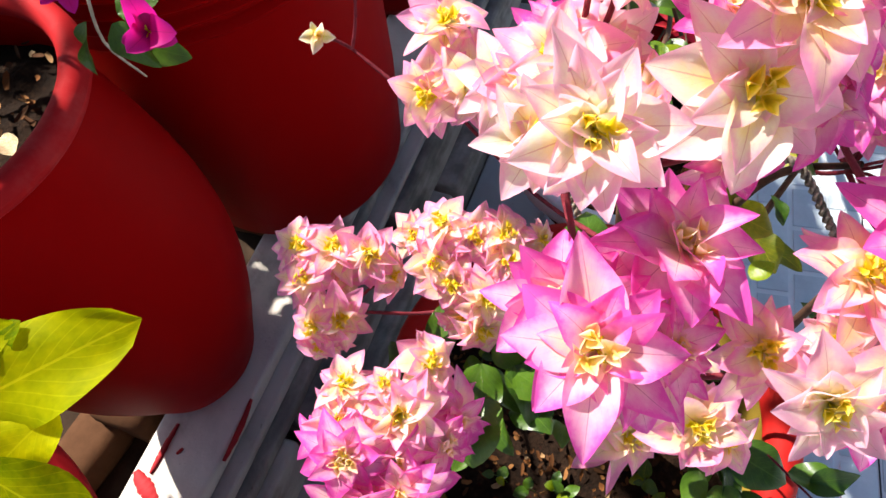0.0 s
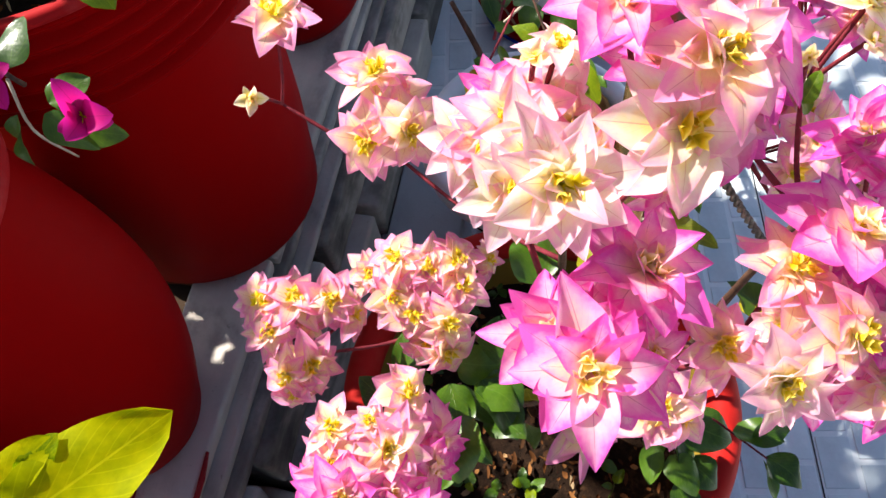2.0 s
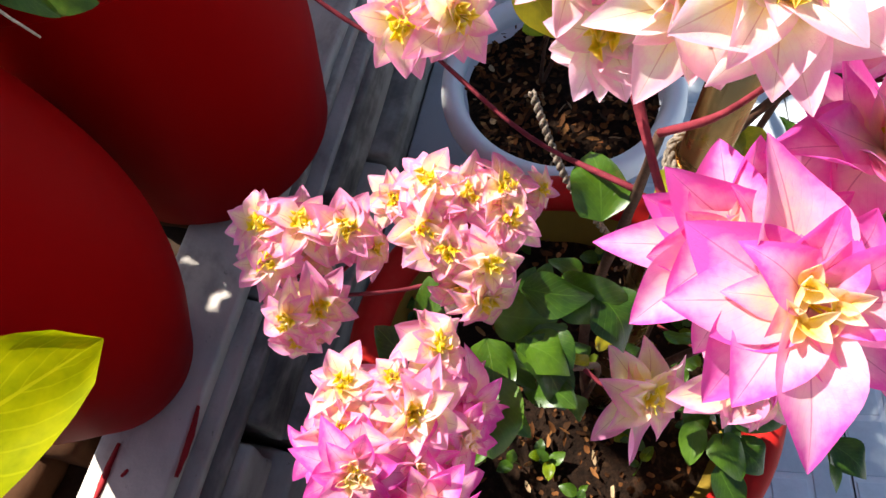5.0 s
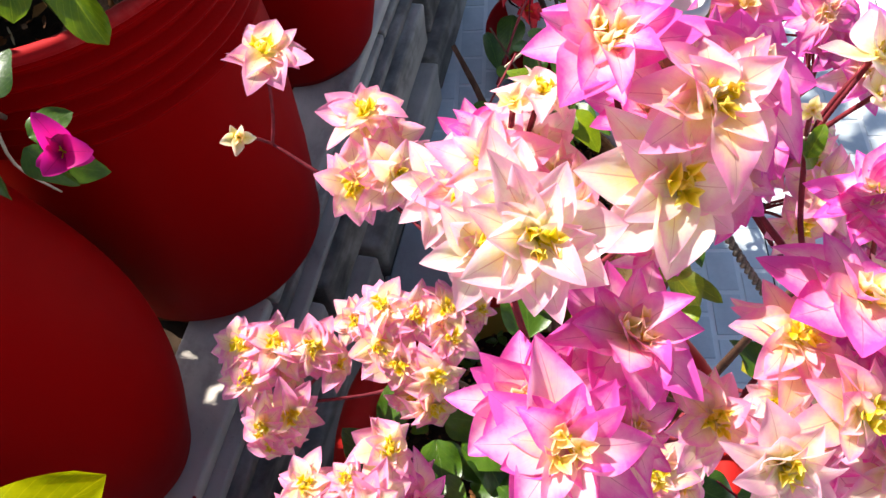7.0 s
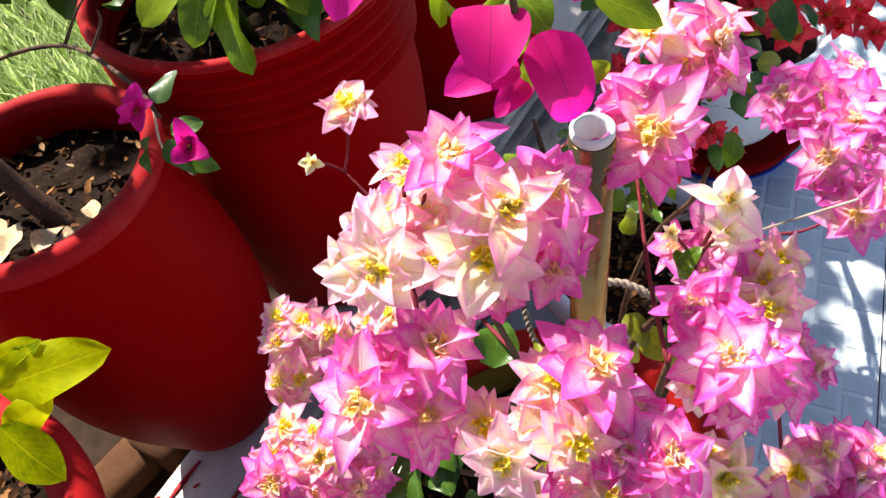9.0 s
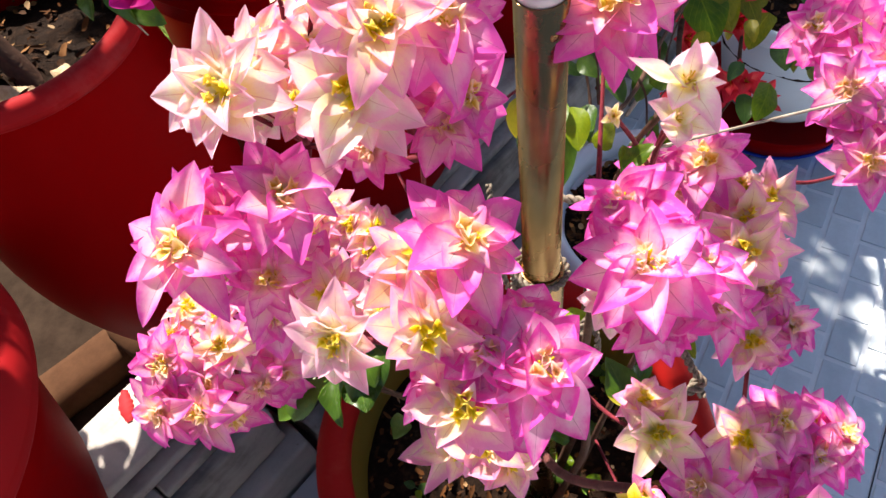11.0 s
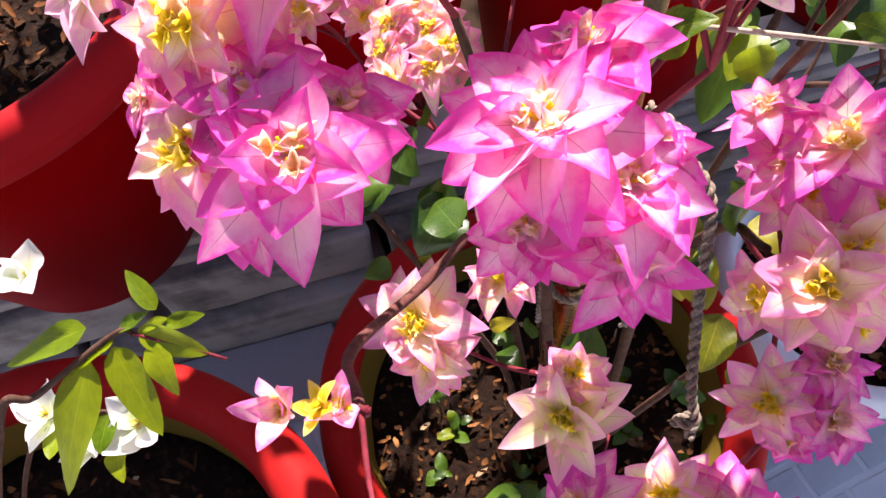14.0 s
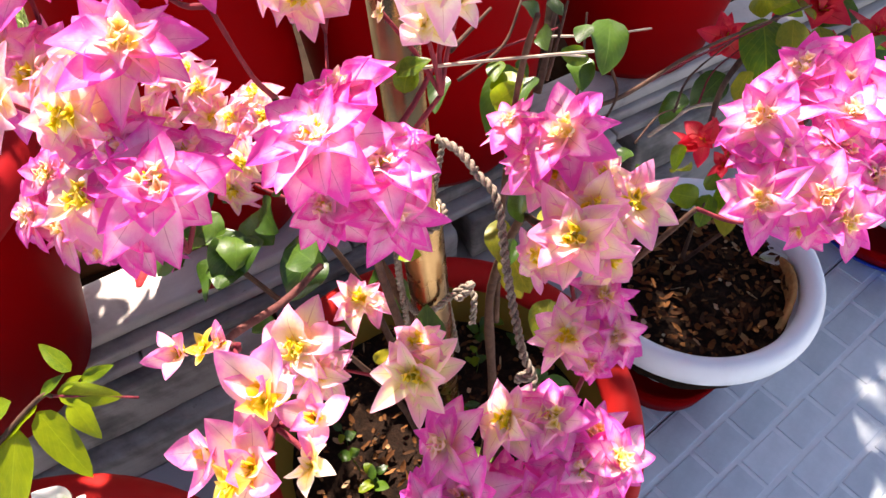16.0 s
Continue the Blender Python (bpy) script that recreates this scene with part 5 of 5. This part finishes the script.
for kind, slim, rows in (
    ("gold", 0.8, (
        ((0.241, 0.529, 0.607), (0.34, -0.81, -0.48), 0.063), ((0.275, 0.543, 0.589), (0.15, -0.93, -0.34), 0.037), ((0.305, 0.559, 0.587), (0.48, -0.85, -0.19), 0.022),
        ((0.296, 0.513, 0.574), (0.06, -0.98, -0.19), 0.026), ((0.318, 0.584, 0.586), (0.00, -0.99, -0.15), 0.025), ((0.242, 0.543, 0.616), (0.96, -0.25, -0.12), 0.029))),
    ("green", 0.85, (
        ((0.164, 0.334, 0.711), (0.23, -0.90, -0.36), 0.039), ((0.155, 0.308, 0.698), (0.43, -0.87, -0.25), 0.025), ((0.134, 0.254, 0.721), (0.14, -0.96, -0.25), 0.028),
        ((0.143, 0.265, 0.712), (0.05, -0.98, -0.18), 0.026), ((0.138, 0.287, 0.729), (0.54, -0.84, -0.12), 0.019), ((0.109, 0.221, 0.735), (0.28, -0.93, -0.23), 0.025),
        ((0.125, 0.255, 0.725), (0.30, -0.95, -0.05), 0.018), ((0.155, 0.317, 0.716), (0.11, -0.99, -0.04), 0.019), ((0.134, 0.309, 0.732), (0.71, -0.70, -0.01), 0.017),
        ((0.122, 0.302, 0.733), (0.61, -0.79, -0.08), 0.018))),
    ("green", 0.85, (
        ((0.348, 0.516, 0.570), (-0.11, -0.90, -0.42), 0.049), ((0.319, 0.485, 0.574), (0.03, -0.95, -0.32), 0.031), ((0.358, 0.505, 0.560), (0.40, 0.36, 0.84), 0.021),
        ((0.310, 0.454, 0.552), (-0.39, -0.87, -0.31), 0.039), ((0.289, 0.446, 0.548), (-0.08, -0.95, -0.30), 0.030), ((0.344, 0.548, 0.621), (0.06, -0.97, -0.25), 0.025),
        ((0.376, 0.571, 0.609), (0.05, -0.90, -0.44), 0.048), ((0.404, 0.575, 0.597), (0.15, -0.94, -0.32), 0.030), ((0.191, 0.341, 0.604), (-0.44, -0.89, -0.12), 0.024),
        ((0.200, 0.335, 0.599), (0.33, -0.94, -0.07), 0.018), ((0.221, 0.369, 0.597), (0.08, -0.97, -0.23), 0.024), ((0.346, 0.514, 0.594), (-0.87, -0.03, 0.50), 0.030),
        ((0.285, 0.468, 0.565), (-0.50, -0.86, -0.12), 0.026))),
):
    for place, way, size in rows:
        leaf(red, Vector(place), Vector(way), size, rng.choice((kind, kind, "fresh")), rng, FACING + Vector((rng.uniform(-0.5, 0.5), rng.uniform(-0.4, 0.4), 0)), slim)
for place, way, size in (((0.101, 0.325, 0.664), (0.290, -0.747, -0.598), 0.0431), ((0.106, 0.331, 0.666), (0.669, -0.481, -0.567), 0.0149), ((0.150, 0.416, 0.642), (-0.057, -0.845, -0.531), 0.0308), ((0.264, 0.530, 0.611), (0.252, -0.764, -0.594), 0.0448), ((0.285, 0.554, 0.594), (0.426, -0.675, -0.602), 0.0535), ((0.261, 0.606, 0.336), (0.247, -0.766, -0.594), 0.0608), ((0.130, 0.350, 0.669), (0.835, -0.259, -0.485), 0.0153)):
    leaf(red, Vector(place), Vector(way), size, "gold" if size > 0.04 else "green", rng, FACING, 0.8)

# seedling in the white bowl and litter on it
bowl = other_shrub("small green seedling with bare stems in the white flowerpot", F + Vector((-0.02, 0.02, 0.225)), [[(0.240, 0.560, 0.30), (0.244, 0.545, 0.36)], [(0.28, 0.58, 0.30), (0.33, 0.60, 0.40)]], 7, BARK, 0.003)
leaf_group(bowl, [(0.246, 0.560, 0.36, 0.0, -0.6, -0.6), (0.236, 0.555, 0.355, -0.6, -0.2, 0.1), (0.25, 0.56, 0.36, 0.6, 0.0, 0.2), (0.24, 0.575, 0.35, 0.1, 0.7, 0.2)], "young", 71, 0.040)
scrap = tagged(part("fallen_bract", SETS["white"][1], None), "withered white bract lying on the soil", "petal")
scrap.matrix_basis = Matrix.Translation((0.325, 0.600, 0.236)) @ Matrix.Rotation(0.5, 4, "Z") @ Matrix.Scale(0.040, 4)


def husk_strip(place, lo, hi):
    """A curled strip of dry husk that leans on the inside of a pot's wall."""
    rng = random.Random(8)
    bm = bmesh.new()
    rows = []
    for i in range(19):
        f = i / 18
        a = lo + (hi - lo) * f
        tall = 0.034 * math.sin(math.pi * f) ** 0.5 + rng.uniform(-0.002, 0.002)
        rows.append([bm.verts.new((r * math.cos(a), r * math.sin(a), z)) for r, z in ((0.108, 0.0), (0.114, 0.2 * tall), (0.1175, 0.6 * tall), (0.1165, 0.9 * tall), (0.1125, tall), (0.1105, 0.86 * tall), (0.109, 0.4 * tall))])
    for p, q in zip(rows, rows[1:]):
        for k in range(6):
            bm.faces.new((p[k], q[k], q[k + 1], p[k + 1]))
    ob = tagged(part("bark_flake", bm, HUSK), "orange-brown curled husk leaning on the pot wall", "bark")
    ob.matrix_basis = Matrix.Translation(place)


husk_strip(F + Vector((0, 0, 0.220)), radians(-16), radians(44))
for p, t, s in (((-0.345, 0.312, 0.660), 0.5, 0.042), ((-0.322, 0.318, 0.664), 1.5, 0.034), ((-0.300, 0.320, 0.660), 0.9, 0.030), ((-0.284, 0.332, 0.660), -0.4, 0.026), ((-0.258, 0.352, 0.658), 2.0, 0.022), ((-0.335, 0.345, 0.658), 2.6, 0.030)):
    dry = tagged(part("dry_leaf", petal_mesh("dry_leaf", 0.34, 0.5, 0.10, 0.3, DRY, 5), None), "pale dry curled leaf on the soil", "leaf", "dry leaves")
    dry.matrix_basis = Matrix.Translation(p) @ Matrix.Rotation(t, 4, "Z") @ Matrix.Scale(s, 4)


def grass(seed, count):
    """Lit grass in the bed behind the pots."""
    rng = random.Random(seed)
    bm = bmesh.new()
    for k in range(count):
        p = kerb_point(rng.gauss(0.9, 0.75), 1.0 + abs(rng.gauss(0, 0.85)), 0.16)
        h, a = rng.uniform(0.06, 0.16), rng.uniform(0, 6.28)
        lean = Vector((math.cos(a), math.sin(a), 0)) * h * rng.uniform(0.2, 0.8)
        side = Vector((-math.sin(a), math.cos(a), 0)) * 0.004
        v = [bm.verts.new(q) for q in (p - side, p + side, p + lean * 0.4 + Vector((0, 0, h * 0.6)) + side * 0.7, p + lean * 0.4 + Vector((0, 0, h * 0.6)) - side * 0.7, p + lean + Vector((0, 0, h)))]
        bm.faces.new((v[0], v[1], v[2], v[3]))
        bm.faces.new((v[3], v[2], v[4]))
    m = Mat("grass_blade")
    isl = m.n("ShaderNodeNewGeometry").outputs["Random Per Island"]
    mat = m.surface(m.ramp(isl, [(0.0, (0.22, 0.34, 0.06)), (1.0, (0.62, 0.68, 0.34))]), 0.6, through=0.35)
    tagged(part("grass", bm, mat), "sunlit short green grass in the earth bed", "grass", kind="stuff")


grass(4, 15000)


# ---- unseen trees added behind the pots to break the sun ----
def shade_tree(foot, crown, radii, count, seed):
    """A small tree, taller than the eye, added out of view so that its crown breaks the sun on floor and kerb."""
    tree = empty("shade_tree", "unseen leafy tree added to shade the floor and kerb", "tree", "shade trees")
    foot, crown = Vector(foot), Vector(crown)
    part("trunk", tube([foot, foot.lerp(crown, 0.5) + Vector((0.05, 0.03, 0)), crown], 0.035, 0.012, 9, 8, 0.2), BARK, tree)
    rng = random.Random(seed)
    for k in range(7):
        a = 2 * math.pi * k / 7
        end = crown + Vector((radii[0] * 0.7 * math.cos(a), radii[1] * 0.7 * math.sin(a), radii[2] * rng.uniform(-0.3, 0.6)))
        part("limb", tube([foot.lerp(crown, 0.75), crown.lerp(end, 0.5) - Vector((0, 0, 0.05)), end], 0.011, 0.003, 6, 6, 0.2), BARK, tree)
    bm = bmesh.new()
    clumps = [Vector((rng.gauss(0, 0.42) * radii[0], rng.gauss(0, 0.42) * radii[1], rng.gauss(0, 0.42) * radii[2])) for k in range(26)]
    for k in range(count):
        p = crown + rng.choice(clumps) + Vector((rng.gauss(0, 0.10), rng.gauss(0, 0.10), rng.gauss(0, 0.09)))
        m = Matrix.Translation(p) @ Euler((rng.uniform(-0.9, 0.9), rng.uniform(-0.9, 0.9), rng.uniform(0, 6.28))).to_matrix().to_4x4()
        l = rng.uniform(0.03, 0.06)
        v = [bm.verts.new(m @ Vector(c)) for c in ((-l, 0, 0), (-l * 0.3, -l * 0.42, 0.1 * l), (l, 0, 0), (-l * 0.3, l * 0.42, 0.1 * l))]
        bm.faces.new((v[0], v[1], v[2]))
        bm.faces.new((v[0], v[2], v[3]))
    m = Mat("tree_leaf")
    isl = m.n("ShaderNodeNewGeometry").outputs["Random Per Island"]
    part("crown", bm, m.surface(m.ramp(isl, [(0.0, (0.03, 0.07, 0.012)), (1.0, (0.09, 0.16, 0.03))]), 0.55, through=0.25), tree)


shade_tree((-0.45, 2.75, 0.15), (-0.45, 2.05, 1.74), (0.50, 0.42, 0.40), 900, 5)
shade_tree((-1.10, 2.70, 0.15), (-0.88, 2.10, 1.98), (0.50, 0.42, 0.40), 1000, 8)
shade_tree((-0.75, 2.25, 0.15), (-0.50, 1.44, 1.88), (0.42, 0.24, 0.30), 640, 9)
shade_tree((-0.10, 3.20, 0.0), (-0.30, 2.68, 1.86), (0.55, 0.42, 0.42), 1000, 6)


# ---- floor tiles ----
def tiled_floor():
    """Small grey stone tiles in courses, on a bed of pale mortar."""
    root = empty("floor", "blue-grey stone tile floor with pale joints", "floor", kind="structure")
    bm = bmesh.new()
    corners = [kerb_point(u, off, -0.0010) for u, off in ((-2.2, 0.335), (3.2, 0.335), (3.2, -3.0), (-2.2, -3.0))]
    bm.faces.new([bm.verts.new(c) for c in corners[::-1]])
    bmesh.ops.recalc_face_normals(bm, faces=bm.faces)
    part("mortar", bm, GROUT, root)
    turn = Matrix.Rotation(radians(66), 4, "Z")
    u_way, v_way = turn @ Vector((1, 0, 0)), turn @ Vector((0, 1, 0))
    lu, lv, gap = 0.076, 0.051, 0.0078
    kinds = [mesh_of("tile", slab((lu - gap, lv - gap, 0.010), 0.0012, 0.0004, k), TILE, smooth=False) for k in range(4)]
    # dark joints between the large cast slabs that carry the small courses
    for j in range(-2, 2):
        strip = part("joint", slab((2.4, 0.0016, 0.006), 0.0003, 0.0002, 90 + j), JOINT, root)
        strip.matrix_basis = Matrix.Translation(u_way * 0.45 + v_way * ((j * 6 - 1.5) * lv) - Vector((0, 0, 0.0052))) @ turn
    near, rest = [], []
    rng = random.Random(3)
    for j in range(-46, 34):
        for i in range(-28, 42):
            p = u_way * ((i + 0.5 * (j % 2)) * lu) + v_way * (j * lv)
            if p.dot(ACROSS) > 0.32 or p.length > 2.6:
                continue
            far = (p - Vector((0.48, 0.52, 0))).length
            (near if far < 0.55 else rest).append((far, p, rng.randrange(4)))
    near.sort(key=lambda r: r[0])
    rest += near[300:]
    for far, p, k in near[:300]:
        ob = part("tile", kinds[k], None, root)
        ob.matrix_basis = Matrix.Translation(p - Vector((0, 0, 0.0095 - 0.0005 * rng.random()))) @ turn
    bm = bmesh.new()
    for far, p, k in rest:
        a, b = (lu - gap) / 2, (lv - gap) / 2
        top = [bm.verts.new(p + u_way * x + v_way * y + Vector((0, 0, 0.0002))) for x, y in ((-a, -b), (a, -b), (a, b), (-a, b))]
        low = [bm.verts.new(v.co - Vector((0, 0, 0.009))) for v in top]
        bm.faces.new(top)
        for s in range(4):
            bm.faces.new((low[s], low[(s + 1) % 4], top[(s + 1) % 4], top[s]))
    tagged(part("tile_field", bm, TILE, root, smooth=False), kind="stuff")


tiled_floor()
